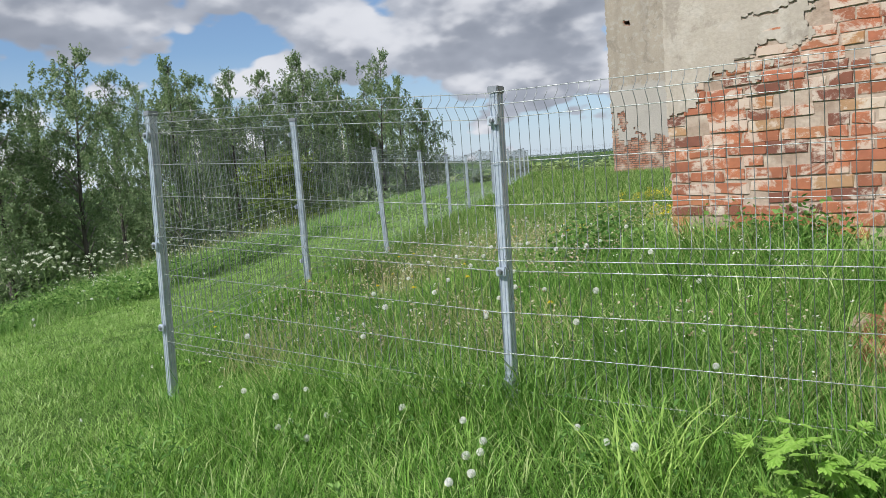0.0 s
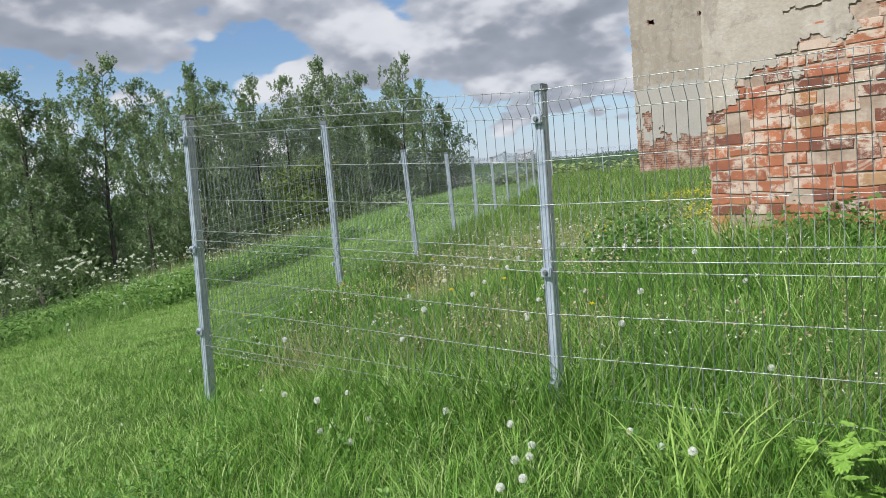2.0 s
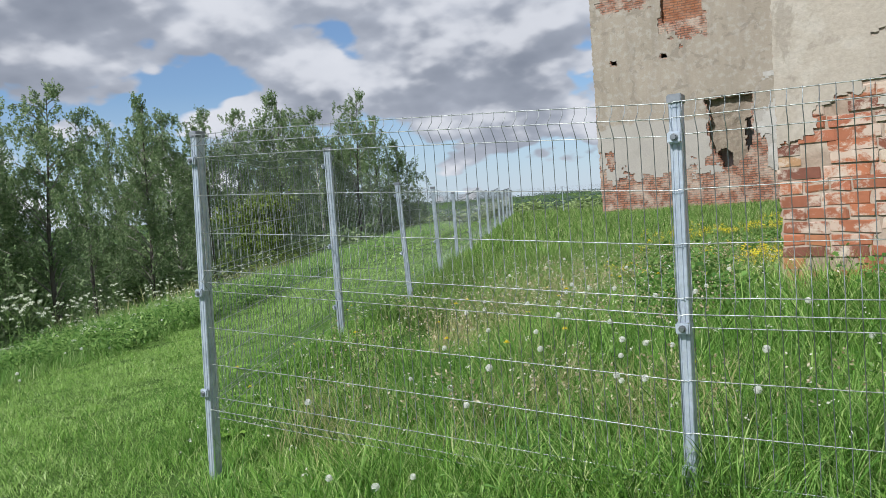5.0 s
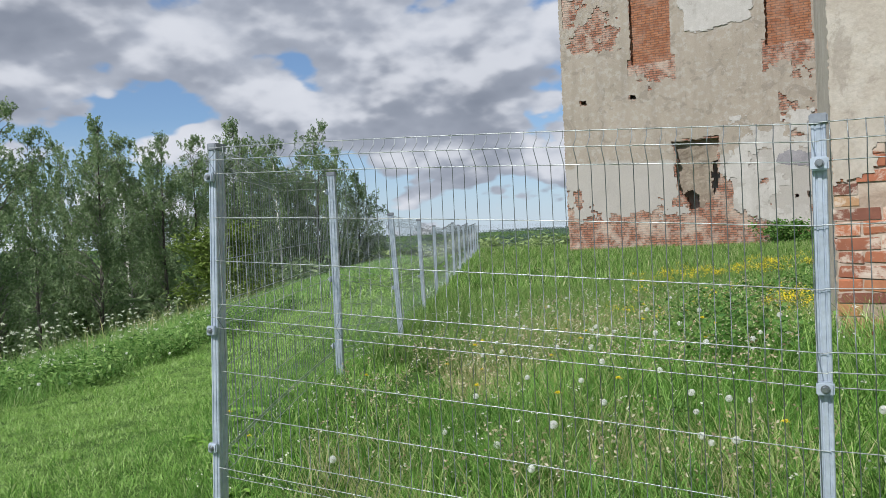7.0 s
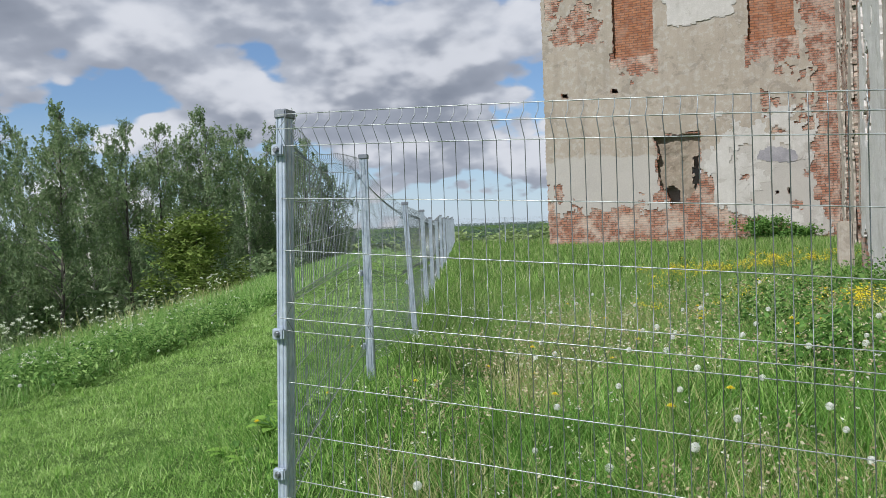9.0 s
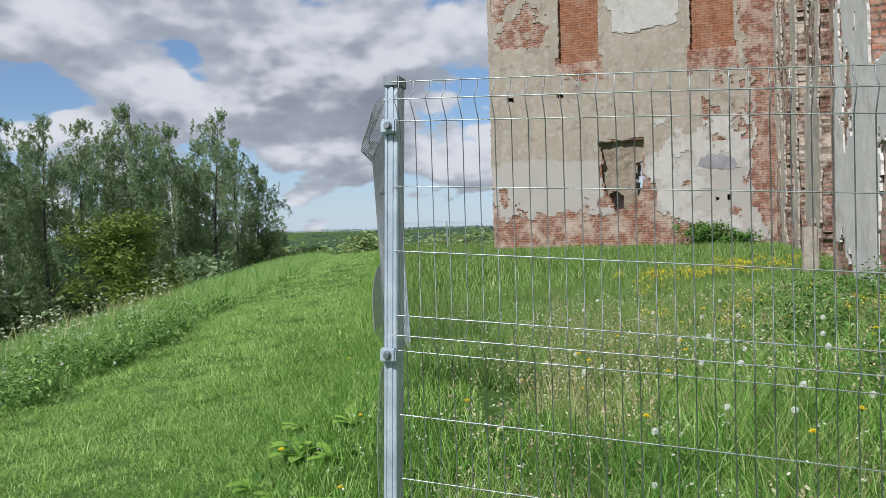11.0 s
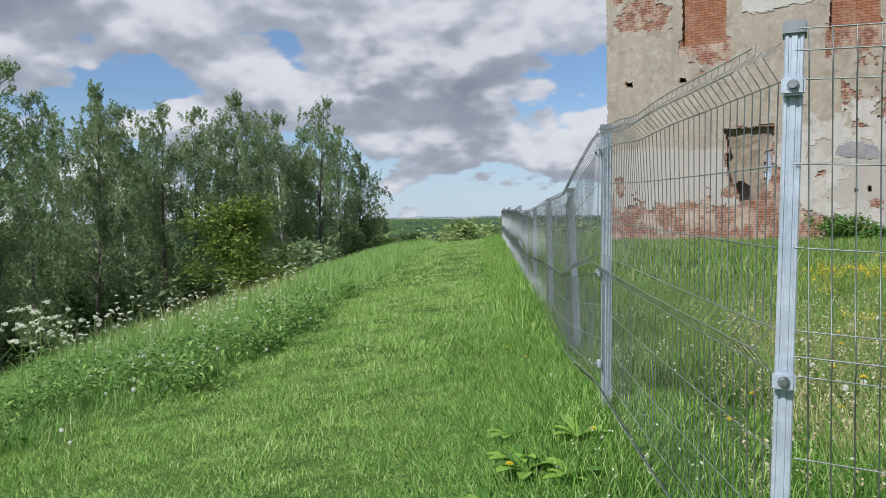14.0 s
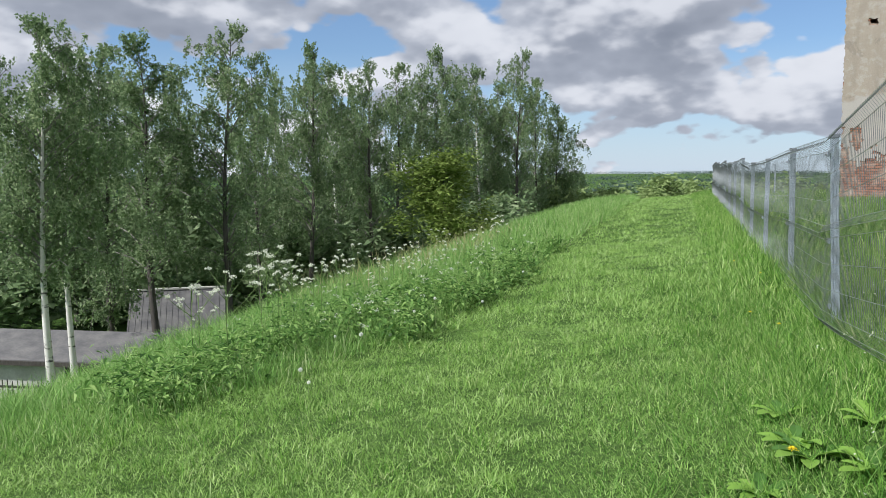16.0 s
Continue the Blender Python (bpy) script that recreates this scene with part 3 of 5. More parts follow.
    core = part("wall_far_core", box(FACE_X0 + 0.05, -5.4, FACE_Y + 0.6, FACE_Y + 0.9, 0.2, 14.0), MAT_BRICKWALL)
    tagged(core, "inner leaf of the ruined wall", "wall", kind="structure")
    core = part("wall_far_core", bm_box(box(-5.4, -2.0, FACE_Y + 0.6, FACE_Y + 0.9, 5.7, 14.0), -2.0, FACE_X1, FACE_Y + 0.6, FACE_Y + 0.9, 0.2, 14.0), MAT_BRICKWALL)
    tagged(core, "inner leaf of the ruined wall", "wall", kind="structure")
    flank = part("wall_flank", box(FACE_X0, FACE_X0 + 0.5, FACE_Y + 0.6, FACE_Y + 9, 0.0, 14.0), MAT_BRICKWALL)
    tagged(flank, "side wall of the ruin", "wall", kind="structure")
    bm = box(-2.0, -1.7, FACE_Y + 0.9, FACE_Y + 2.2, 0.2, 6)
    tagged(part("wall_cross", bm, MAT_BRICKWALL), "cross wall inside the ruin", "wall", kind="structure")


build_far_front()


def build_return_wall():
    """The wall that comes forward from the far front: rotten brick piers with gaps between them, plaster hanging on."""
    start, end = np.array((2.0, FACE_Y)), np.array((1.25, 14.2))
    run = (end - start) / np.linalg.norm(end - start)
    length = float(np.linalg.norm(end - start))
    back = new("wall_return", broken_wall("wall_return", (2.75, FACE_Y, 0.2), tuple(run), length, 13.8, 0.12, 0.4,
               lambda u, z: np.ones(u.shape, bool), MAT_GAPSHADE, 0.10, 12))
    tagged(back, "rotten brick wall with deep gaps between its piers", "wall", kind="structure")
    for k, (u0, u1, out, mat) in enumerate(((0.5, 1.6, 0.28, MAT_DARKBRICK), (2.6, 4.3, 0.36, MAT_DARKBRICK), (6.2, 7.4, 0.42, MAT_DARKBRICK), (8.6, 11.0, 0.40, MAT_DARKBRICK), (13.6, 15.2, 0.5, MAT_DARKBRICK))):
        o = start + run * u0 - np.array((out, 0)) + np.array((0.2, 0))
        pier = new("pier", broken_wall("pier", (o[0], o[1], 0.2), tuple(run), u1 - u0, 13.8, 0.10, 0.6,
                   lambda u, z, k=k, w=u1 - u0: (np.minimum(u, w - u) > 0.28 * (value_noise(u * 0.3 + k * 7, z * 0.9, 40 + k, 4) - 0.25)), mat, 0.09, 20 + k))
        pier.parent = back
        coat = new("plaster_rest", broken_wall("plaster_rest", (o[0] - 0.05, o[1], 0.2), tuple(run), u1 - u0, 13.8, 0.07, 0.05,
                   lambda u, z, k=k, w=u1 - u0: (value_noise(u * 0.7 + k * 5, z * 0.35, 50 + k, 5) > 0.50) & (np.minimum(u, w - u) > 0.1), MAT_PLASTER_NEAR, 0.05, 30 + k))
        coat.parent = back
        tagged(coat, "hanging rest of pale plaster")
    # the pale wing nearer by
    wing = new("wall_wing", broken_wall("wall_wing", (0.2, 14.0, 0.2), (-0.02, -1), 6.2, 13.8, 0.10, 0.5,
               lambda u, z: ~((u > 2.0) & (u < 3.2) & (z > 3.2) & (z < 6.5)), MAT_BRICKWALL, 0.03, 14))
    tagged(wing, "pale plastered wing wall of the ruin", "wall", kind="structure")
    coat = new("plaster_coat", broken_wall("plaster_coat", (0.165, 14.0, 0.2), (-0.02, -1), 6.2, 13.8, 0.06, 0.035,
               lambda u, z: ~((u > 2.0) & (u < 3.2) & (z > 3.2) & (z < 6.5)) & (value_noise(u * 1.1, z * 0.6, 61, 5) + 0.05 * np.clip(z - 2.0, 0, 2.0) > 0.525), MAT_WING, 0.02, 15))
    coat.parent = wing
    end_wall = part("wall_wing_end", box(0.22, 1.9, 14.02, 14.5, 0.2, 14.0), MAT_BRICKWALL)
    tagged(end_wall, "end of the wing wall", "wall", kind="structure")
    stub = part("stone_stub", box(0.08, 0.32, 16.0, 16.25, 0.2, 1.26, bevel=0.03), MAT_PLASTER_NEAR)
    tagged(stub, "short plastered masonry stub beside the ruin wall", "post")


build_return_wall()

# near block: its brick face starts at a free corner
BLOCK_O, BLOCK_RUN = np.array((-0.47, 6.50)), np.array((0.985, -0.174))
BLOCK_OUT = np.array((BLOCK_RUN[1], -BLOCK_RUN[0]))


def block_bare(u, z):
    n = value_noise(u * 2.2, z * 2.2, 71, 5)
    line = np.interp(u, [0.0, 0.25, 0.6, 1.0, 1.4, 2.0, 3.5], [1.50, 1.72, 1.86, 2.05, 2.35, 2.55, 2.8])
    return z < line + 0.7 * (n - 0.5) + 0.42 * (value_noise(u * 8, z * 11, 72, 4) - 0.5)


def build_block():
    bed = new("wall_near_block", broken_wall("wall_near_block", (BLOCK_O[0] + 0.004, BLOCK_O[1] + 0.004, 0.2), tuple(BLOCK_RUN), 3.6, 5.6, 0.035, 0.5,
              lambda u, z: np.ones(u.shape, bool), MAT_MORTAR, 0.005, 41))
    tagged(bed, "near ruin wall of large worn red bricks under broken plaster", "wall", kind="structure")
    coat = new("plaster_coat", broken_wall("plaster_coat", (*(BLOCK_O + BLOCK_OUT * 0.009), 0.2), tuple(BLOCK_RUN), 3.6, 5.6, 0.02, 0.005,
               lambda u, z: ~block_bare(u, z) & (abs(z - 2.28 - 0.35 * (u - 0.9) - 0.16 * (value_noise(u * 5, u * 0 + 1, 77, 4) - 0.5)) > np.where((u > 0.55) & (u < 1.5), 0.010, -1)), MAT_PLASTER_NEAR, 0.005, 42))
    coat.parent = bed
    tagged(coat, "thick broken plaster with a crack")
    side = part("wall_near_side", box(BLOCK_O[0] + 0.01, BLOCK_O[0] + 0.5, BLOCK_O[1] + 0.08, 8.2, 0.2, 5.8), MAT_PLASTER_NEAR)
    tagged(side, "plastered flank of the near ruin wall", "wall", kind="structure")
    rear = part("wall_near_rear", box(BLOCK_O[0] + 0.5, 3.2, 7.8, 8.2, 0.2, 5.8), MAT_BRICKWALL)
    tagged(rear, "rear of the near ruin block", "wall", kind="structure")
    top = part("wall_near_top", box(BLOCK_O[0] + 0.1, 3.0, 6.7, 8.1, 5.55, 5.8), MAT_BRICKWALL)
    tagged(top, "top of the near ruin block", "wall", kind="structure")
    return bed


BLOCK = build_block()


# ---- grass and plants ----
def grass(name, x, y, height, width, lean, mat, label, category="grass", seed=0, z=None, far=False):
    """Many bent blades in one mesh, each of three triangles, or of one far off."""
    r = np.random.RandomState(seed)
    n = len(x)
    z = ground(x, y) - 0.015 if z is None else z
    a, side = r.rand(n) * 2 * np.pi, r.rand(n) * 2 * np.pi
    bend = height * lean * (0.3 + r.rand(n))
    dx, dy = np.cos(a) * bend, np.sin(a) * bend
    wx, wy = np.cos(side) * width / 2, np.sin(side) * width / 2
    top = np.sqrt(np.maximum(height ** 2 - bend ** 2 * 0.6, (0.35 * height) ** 2))
    if far:
        v = np.stack([np.stack([x - wx, y - wy, z], -1), np.stack([x + wx, y + wy, z], -1), np.stack([x + dx, y + dy, z + top], -1)], 1)
        return tagged(new(name, raw_mesh(name, v.reshape(-1, 3), np.arange(3 * n).reshape(-1, 3), mat, True)), label, category, kind="stuff")
    v = np.empty((n, 5, 3), np.float32)
    v[:, 0] = np.stack([x - wx, y - wy, z], -1)
    v[:, 1] = np.stack([x + wx, y + wy, z], -1)
    v[:, 2] = np.stack([x - wx * 0.8 + dx * 0.36, y - wy * 0.8 + dy * 0.36, z + top * 0.6], -1)
    v[:, 3] = np.stack([x + wx * 0.8 + dx * 0.36, y + wy * 0.8 + dy * 0.36, z + top * 0.6], -1)
    v[:, 4] = np.stack([x + dx, y + dy, z + top], -1)
    k = (np.arange(n) * 5)[:, None]
    f = np.concatenate([k + np.array([[0, 1, 3]]), k + np.array([[0, 3, 2]]), k + np.array([[2, 3, 4]])], 1).reshape(-1, 3)
    return tagged(new(name, raw_mesh(name, v.reshape(-1, 3), f, mat, True)), label, category, kind="stuff")


def scatter(n, s0, s1, p0, p1, seed):
    """Places in a stretch along the side fence."""
    r = np.random.RandomState(seed)
    s, p = s0 + (s1 - s0) * r.rand(n), p0 + (p1 - p0) * r.rand(n)
    return CORNER[0] + ALONG[0] * s + LEFT[0] * p, CORNER[1] + ALONG[1] * s + LEFT[1] * p, s, p


def build_grass():
    r = np.random.RandomState(3)
    # mown path
    for k, (n, s0, s1, p0, p1, h0, h1, w) in enumerate(((118000, -1.6, 5.5, 0.3, 6.3, 0.035, 0.085, 0.0052), (64000, 5.5, 14, 0.3, 4.2, 0.05, 0.12, 0.013), (45000, 14, 38, 0.2, 5.0, 0.05, 0.11, 0.026))):
        x, y, s, p = scatter(n, s0, s1, p0, p1, 100 + k)
        tuft = value_noise(x * 3.1, y * 3.1, 8, 3)
        h = (h0 + (h1 - h0) * r.rand(n)) * (0.32 + 1.7 * tuft ** 1.7)
        grass("mown_grass", x, y, h, np.full(n, w) * (0.7 + 0.6 * r.rand(n)), 1.25, MAT_LAWN, "short mown bright green grass on the path", seed=k, far=k > 0)
    x, y, s, p = scatter(210000, -0.6, 5.6, 0.5, 5.4, 105)
    grass("mown_sward", x, y, 0.025 + 0.035 * r.rand(len(x)), 0.006 + 0.004 * r.rand(len(x)), 1.35, MAT_LAWN, "dense short sward of the mown path", seed=7, far=True)
    # longer tufts that the mower missed
    x, y, s, p = scatter(1100, -1.5, 12, 0.7, 5.5, 118)
    keep = value_noise(x * 1.7, y * 1.7, 33, 2) > 0.45
    x, y = np.repeat(x[keep], 26), np.repeat(y[keep], 26)
    x, y = x + 0.045 * r.randn(len(x)), y + 0.045 * r.randn(len(x))
    grass("grass_tufts", x, y, 0.06 + 0.09 * r.rand(len(x)), np.full(len(x), 0.005), 1.15, MAT_MEADOW, "longer grass tufts on the mown path", seed=19)
    # verge along the fence
    for k, (n, s0, s1, h0, h1, w) in enumerate(((20000, 0.0, 7, 0.05, 0.15, 0.0048), (22000, 7, 38, 0.12, 0.28, 0.013))):
        x, y, s, p = scatter(n, s0, s1, -0.5, 0.75, 120 + k)
        h = (h0 + (h1 - h0) * r.rand(n)) * np.clip(1.15 - 0.8 * np.clip(p, 0, 1), 0.3, 1)
        grass("verge_grass", x, y, h, np.full(n, w), 0.75, MAT_MEADOW, "longer uncut grass along the foot of the fence", seed=10 + k, far=k > 0)
    x, y, s, p = scatter(26000, -0.3, 9, 0.35, 1.7, 131)
    sel = r.rand(26000) < np.clip(1.35 - 0.75 * p, 0.1, 1)
    x, y = x[sel], y[sel]
    grass("verge_sward", x, y, (0.06 + 0.09 * r.rand(len(x))) * (0.5 + 0.9 * value_noise(x * 2.3, y * 2.3, 57, 3)), 0.006 + 0.003 * r.rand(len(x)), 1.0, MAT_RANK, "rank darker grass between the mown path and the fence", seed=15, far=True)
    # uncut meadow in front of and behind the front fence
    n = 140000
    x, y = -3.3 + 5.6 * r.rand(n), 1.6 + 5.4 * r.rand(n)
    s, p = fence_coords(x, y)
    sel = (p < 0.15 + 0.25 * value_noise(x * 2, y * 2, 4, 2)) & ~((y > 6.45 - 0.17 * (x + 0.47)) & (x > -0.47)) & ((y > 2.3) | (x > -1.6 + 0.3 * r.rand(n))) & ~((x > 0.75) & (y > 4.3) & (y < 5.1) & (r.rand(n) < 0.8))
    x, y = x[sel], y[sel]
    h = (0.10 + 0.30 * r.rand(len(x)) ** 1.5) * (0.45 + 0.9 * value_noise(x * 1.6, y * 1.6, 12, 3)) * np.interp(y + 0.35 * np.clip(-x - 1.2, 0, 2), [1.5, 3.2, 3.9, 4.7], [0.45, 0.60, 0.95, 1.1]) * np.interp(x, [-3.4, -2.9, -2.2], [0.25, 0.45, 1.0])
    grass("meadow_grass", x, y, h, 0.0058 * (0.5 + 1.0 * r.rand(len(x)) ** 2), 0.95, MAT_MEADOW, "tall uncut green meadow grass by the fence", seed=20)
    # lawn in front, where the walk begins and turns
    n = 40000
    x, y = -7.5 + 6.5 * r.rand(n), 1.0 + 4.0 * r.rand(n)
    s, p = fence_coords(x, y)
    sel = (s < 0.3) & (p > -0.6) | ((y < 2.6) & (x > -4) & (p < 0.4))
    x, y = x[sel], y[sel]
    grass("mown_grass", x, y, 0.035 + 0.06 * r.rand(len(x)), np.full(len(x), 0.006), 0.9, MAT_LAWN, "short mown bright green grass on the path", seed=25)
    # meadow in the fenced yard
    for k, (n, x0, x1, y0, y1, h0, h1, w) in enumerate(((110000, -6.5, 0.3, 7.0, 14.0, 0.14, 0.40, 0.012), (66000, -12.5, 2.0, 14.0, 31.6, 0.14, 0.34, 0.030), (14000, -16.5, -8.7, 30.0, 48.0, 0.2, 0.4, 0.05))):
        x, y = x0 + (x1 - x0) * r.rand(n), y0 + (y1 - y0) * r.rand(n)
        s, p = fence_coords(x, y)
        sel = (p < -0.1) & ~((x > -0.6) & (y < 8.4))
        x, y = x[sel], y[sel]
        h = (h0 + (h1 - h0) * r.rand(len(x))) * (0.45 + 0.8 * value_noise(x * 0.8, y * 0.8, 13, 3))
        grass("meadow_grass", x, y, h, w * (0.55 + 0.6 * r.rand(len(x))), 0.65, MAT_YARD, "tall seeding meadow grass in the fenced yard", seed=30 + k, far=True)
    # the bank and the slope beyond it
    for k, (n, s0, s1, p0, p1, h0, h1, w) in enumerate(((52000, -3, 9, 3.6, 8.5, 0.12, 0.40, 0.007), (50000, 9, 40, 3.6, 9.5, 0.15, 0.42, 0.024), (9000, -6, 30, 9, 24, 0.2, 0.5, 0.05))):
        x, y, s, p = scatter(n, s0, s1, min(p0, 9) - 0.4 * (k < 2), p1, 140 + k)
        sel = p > np.interp(s, [-3, 0, 3, 5, 40], [6.4, 5.6, 4.4, 3.5, 3.3]) + 0.5 * (value_noise(x, y, 15, 2) - 0.5)
        x, y = x[sel], y[sel]
        h = (h0 + (h1 - h0) * r.rand(len(x))) * (0.5 + 0.8 * value_noise(x * 0.9, y * 0.9, 14, 3)) * np.interp(s[sel], [1.0, 5.5], [0.40, 1.25])
        grass("bank_grass", x, y, h, np.full(len(x), w), 0.75, MAT_BANK, "long rough grass on the bank beside the path", seed=40 + k, far=k > 0)
    # dead pale stalks on the crest of the bank
    x, y, s, p = scatter(420, 7.5, 17, 4.9, 6.4, 155)
    grass("dead_stalks", x, y, 0.35 + 0.35 * r.rand(420), np.full(420, 0.012), 0.4, MAT_STRAW, "dead pale stalks on the crest of the bank", "dry grass", 52)
    # dry seed stalks in the meadow
    n = 15000
    x, y = -3.4 + 4.4 * r.rand(n), 3.9 + 5.4 * r.rand(n)
    s, p = fence_coords(x, y)
    sel = (p < -0.2) & (value_noise(x * 1.1, y * 1.1, 22, 3) > 0.54) & ~((x > -0.5) & (y > 6.2))
    grass("dry_stalks", x[sel], y[sel], 0.20 + 0.22 * r.rand(sel.sum()), np.full(sel.sum(), 0.0045), 0.8, MAT_STRAW, "pale dry seed stalks among the grass", "dry grass", 50)


build_grass()


def arching_grass(name, x, y, length, width, mat, label, seed, stiff=1.0, category="grass"):
    """Long blades that rise and then bow over, folded along the middle; each of eight triangles."""
    r = np.random.RandomState(seed)
    n = len(x)
    z = ground(x, y) - 0.01
    a = r.rand(n) * 2 * np.pi
    bow = (0.5 + 1.3 * r.rand(n)) / stiff
    twist = a + np.pi / 2 + 0.5 * r.randn(n)
    pos, rows = np.stack([x, y, z], -1), []
    q = [0.0, 0.3, 0.55, 0.8, 1.0]
    for k, t in enumerate(q):
        if k:
            tilt = 0.12 + bow * (t - 0.1) ** 1.3
            step = (length * (t - q[k - 1]))[:, None]
            pos = pos + step * np.stack([np.cos(a) * np.sin(tilt), np.sin(a) * np.sin(tilt), np.cos(tilt)], -1)
        w = (width * (0.75, 1.0, 0.9, 0.55, 0.0)[k] / 2)[:, None] * np.stack([np.cos(twist), np.sin(twist), np.zeros(n)], -1)
        rows += [pos - w, pos + w] if k < 4 else [pos]
    v = np.stack(rows, 1).reshape(-1, 3)
    i = (np.arange(n) * 9)[:, None]
    f = np.concatenate([i + np.array([t]) for t in ((0, 1, 3), (0, 3, 2), (2, 3, 5), (2, 5, 4), (4, 5, 7), (4, 7, 6), (6, 7, 8))], 1).reshape(-1, 3)
    return tagged(new(name, raw_mesh(name, v, f, mat, True)), label, category, kind="stuff")


def build_long_grass():
    r = np.random.RandomState(61)
    # rank tufts before and behind the front fence
    c = np.stack([-2.9 + 4.6 * r.rand(420), 2.2 + 4.0 * r.rand(420)], -1)
    s, p = fence_coords(c[:, 0], c[:, 1])
    c = c[(p < -0.1) & ~((c[:, 0] > -0.55) & (c[:, 1] > 6.1)) & ((c[:, 1] > 3.0) | (c[:, 0] > -0.9)) & (value_noise(c[:, 0] * 1.2, c[:, 1] * 1.2, 62, 3) > 0.40)]
    c = np.repeat(c, 34, 0) + 0.07 * r.randn(len(c) * 34, 2)
    n = len(c)
    arching_grass("long_grass", c[:, 0], c[:, 1], (0.22 + 0.30 * r.rand(n)) * np.interp(c[:, 1], [2.2, 3.3, 3.9, 4.7], [0.5, 0.60, 0.85, 1.0]), 0.003 + 0.0035 * r.rand(n), MAT_RANK, "long arching blades of rank green grass", 63)
    # one pale tussock by the fence
    c = np.array((0.13, 3.42)) + np.stack([0.10 * r.randn(110), 0.10 * r.randn(110)], -1)
    arching_grass("reed_grass", c[:, 0], c[:, 1], 0.30 + 0.24 * r.rand(110), np.full(110, 0.007), MAT_REED, "tussock of broad pale green blades by the fence", 64)
    # long grass lying over the foot of the side fence
    x, y, s, p = scatter(3000, 0.2, 9, -0.25, 0.45, 65)
    arching_grass("fence_foot_grass", x, y, 0.08 + 0.13 * r.rand(3000), np.full(3000, 0.005), MAT_RANK, "long grass lying over the foot of the fence", 66, 0.8)
    # coarse tufts at the lower end of the bank
    c = scatter(70, 0.2, 5.0, 5.6, 7.0, 67)
    c = np.repeat(np.stack(c[:2], -1), 40, 0) + 0.08 * r.randn(70 * 40, 2)
    arching_grass("bank_tufts", c[:, 0], c[:, 1], 0.18 + 0.22 * r.rand(len(c)), np.full(len(c), 0.006), MAT_BANK, "coarse grass tufts at the end of the bank", 68)
    # buff seed heads in the yard
    n = 5200
    x, y = -3.5 + 4.2 * r.rand(n), 4.2 + 6.3 * r.rand(n)
    s, p = fence_coords(x, y)
    keep = (p < -0.25) & ~((x > -0.6) & (y > 6.1)) & (value_noise(x * 1.0, y * 1.0, 69, 3) > 0.47)
    x, y = x[keep], y[keep]
    c = np.stack([x, y, ground(x, y) + 0.20 + 0.20 * r.rand(len(x))], -1)
    v, f = leaf_cloud(r, c, (0.007, 0.007, 0.022), 0.017, 5)
    tagged(new("seed_heads", raw_mesh("seed_heads", v, f, MAT_SEED)), "buff seed heads over the meadow grass of the yard", "seed heads", kind="stuff")
    # low leafy herbs under the grass
    n = 420
    x, y = -2.6 + 4.0 * r.rand(n), 2.3 + 4.0 * r.rand(n)
    s, p = fence_coords(x, y)
    keep = (p < 0.0) & ~((x > -0.6) & (y > 6.0)) & (value_noise(x * 1.4, y * 1.4, 71, 3) > 0.48)
    x, y = x[keep], y[keep]
    v, f = hanging_leaves(r, np.stack([x, y, ground(x, y) + 0.09 + 0.10 * r.rand(len(x))], -1), (0.06, 0.06, 0.04), 0.042, 12)
    tagged(new("low_herbs", raw_mesh("low_herbs", v, f, MAT_WEED)), "low dark leafy herbs beneath the meadow grass", "weeds", kind="stuff")


def leaf_cloud(r, centres, spread, size, count, fine=False):
    """Pointed leaves strewn round the centres, of two triangles, or of one where they are fine."""
    n = len(centres) * count
    c = np.repeat(np.asarray(centres), count, 0) + r.randn(n, 3) * np.asarray(spread)
    a = r.rand(n) * 2 * np.pi
    tilt = (r.rand(n) - 0.5) * 1.6
    d = np.stack([np.cos(a) * np.cos(tilt), np.sin(a) * np.cos(tilt), np.sin(tilt)], -1)
    w = np.cross(d, r.randn(n, 3))
    w /= np.linalg.norm(w, axis=1)[:, None] + 1e-6
    L = (size * (0.6 + 0.8 * r.rand(n)))[:, None]
    if fine:
        v = np.stack([c - d * L * 0.5 + w * L * 0.24, c - d * L * 0.5 - w * L * 0.24, c + d * L * 0.5], 1).reshape(-1, 3)
        return v, np.arange(n * 3).reshape(-1, 3)
    v = np.stack([c - d * L * 0.5, c + w * L * 0.28, c + d * L * 0.5, c - w * L * 0.28], 1).reshape(-1, 3)
    return v, (np.arange(n) * 4)[:, None] + np.array([[0, 1, 2, 3]])


def hanging_leaves(r, centres, spread, size, count):
    """Long pointed leaves that hang outwards from their stems, folded along the midrib."""
    n = len(centres) * count
    c = np.repeat(np.asarray(centres), count, 0) + r.randn(n, 3) * np.asarray(spread)
    a = r.rand(n) * 2 * np.pi
    drop = -0.9 + 1.1 * r.rand(n)
    d = np.stack([np.cos(a) * np.cos(drop), np.sin(a) * np.cos(drop), np.sin(drop)], -1)
    w = np.stack([-np.sin(a), np.cos(a), np.zeros(n)], -1)
    L = (size * (0.5 + 0.9 * r.rand(n)))[:, None]
    lift = np.array([[0, 0, 0.14]]) * L
    v = np.stack([c, c + d * L * 0.4 + w * L * 0.21 + lift, c + d * L, c + d * L * 0.4 - w * L * 0.21 + lift], 1).reshape(-1, 3)
    k = (np.arange(n) * 4)[:, None]
    return v, np.concatenate([k + np.array([[0, 2, 1]]), k + np.array([[0, 3, 2]])], 1).reshape(-1, 3)


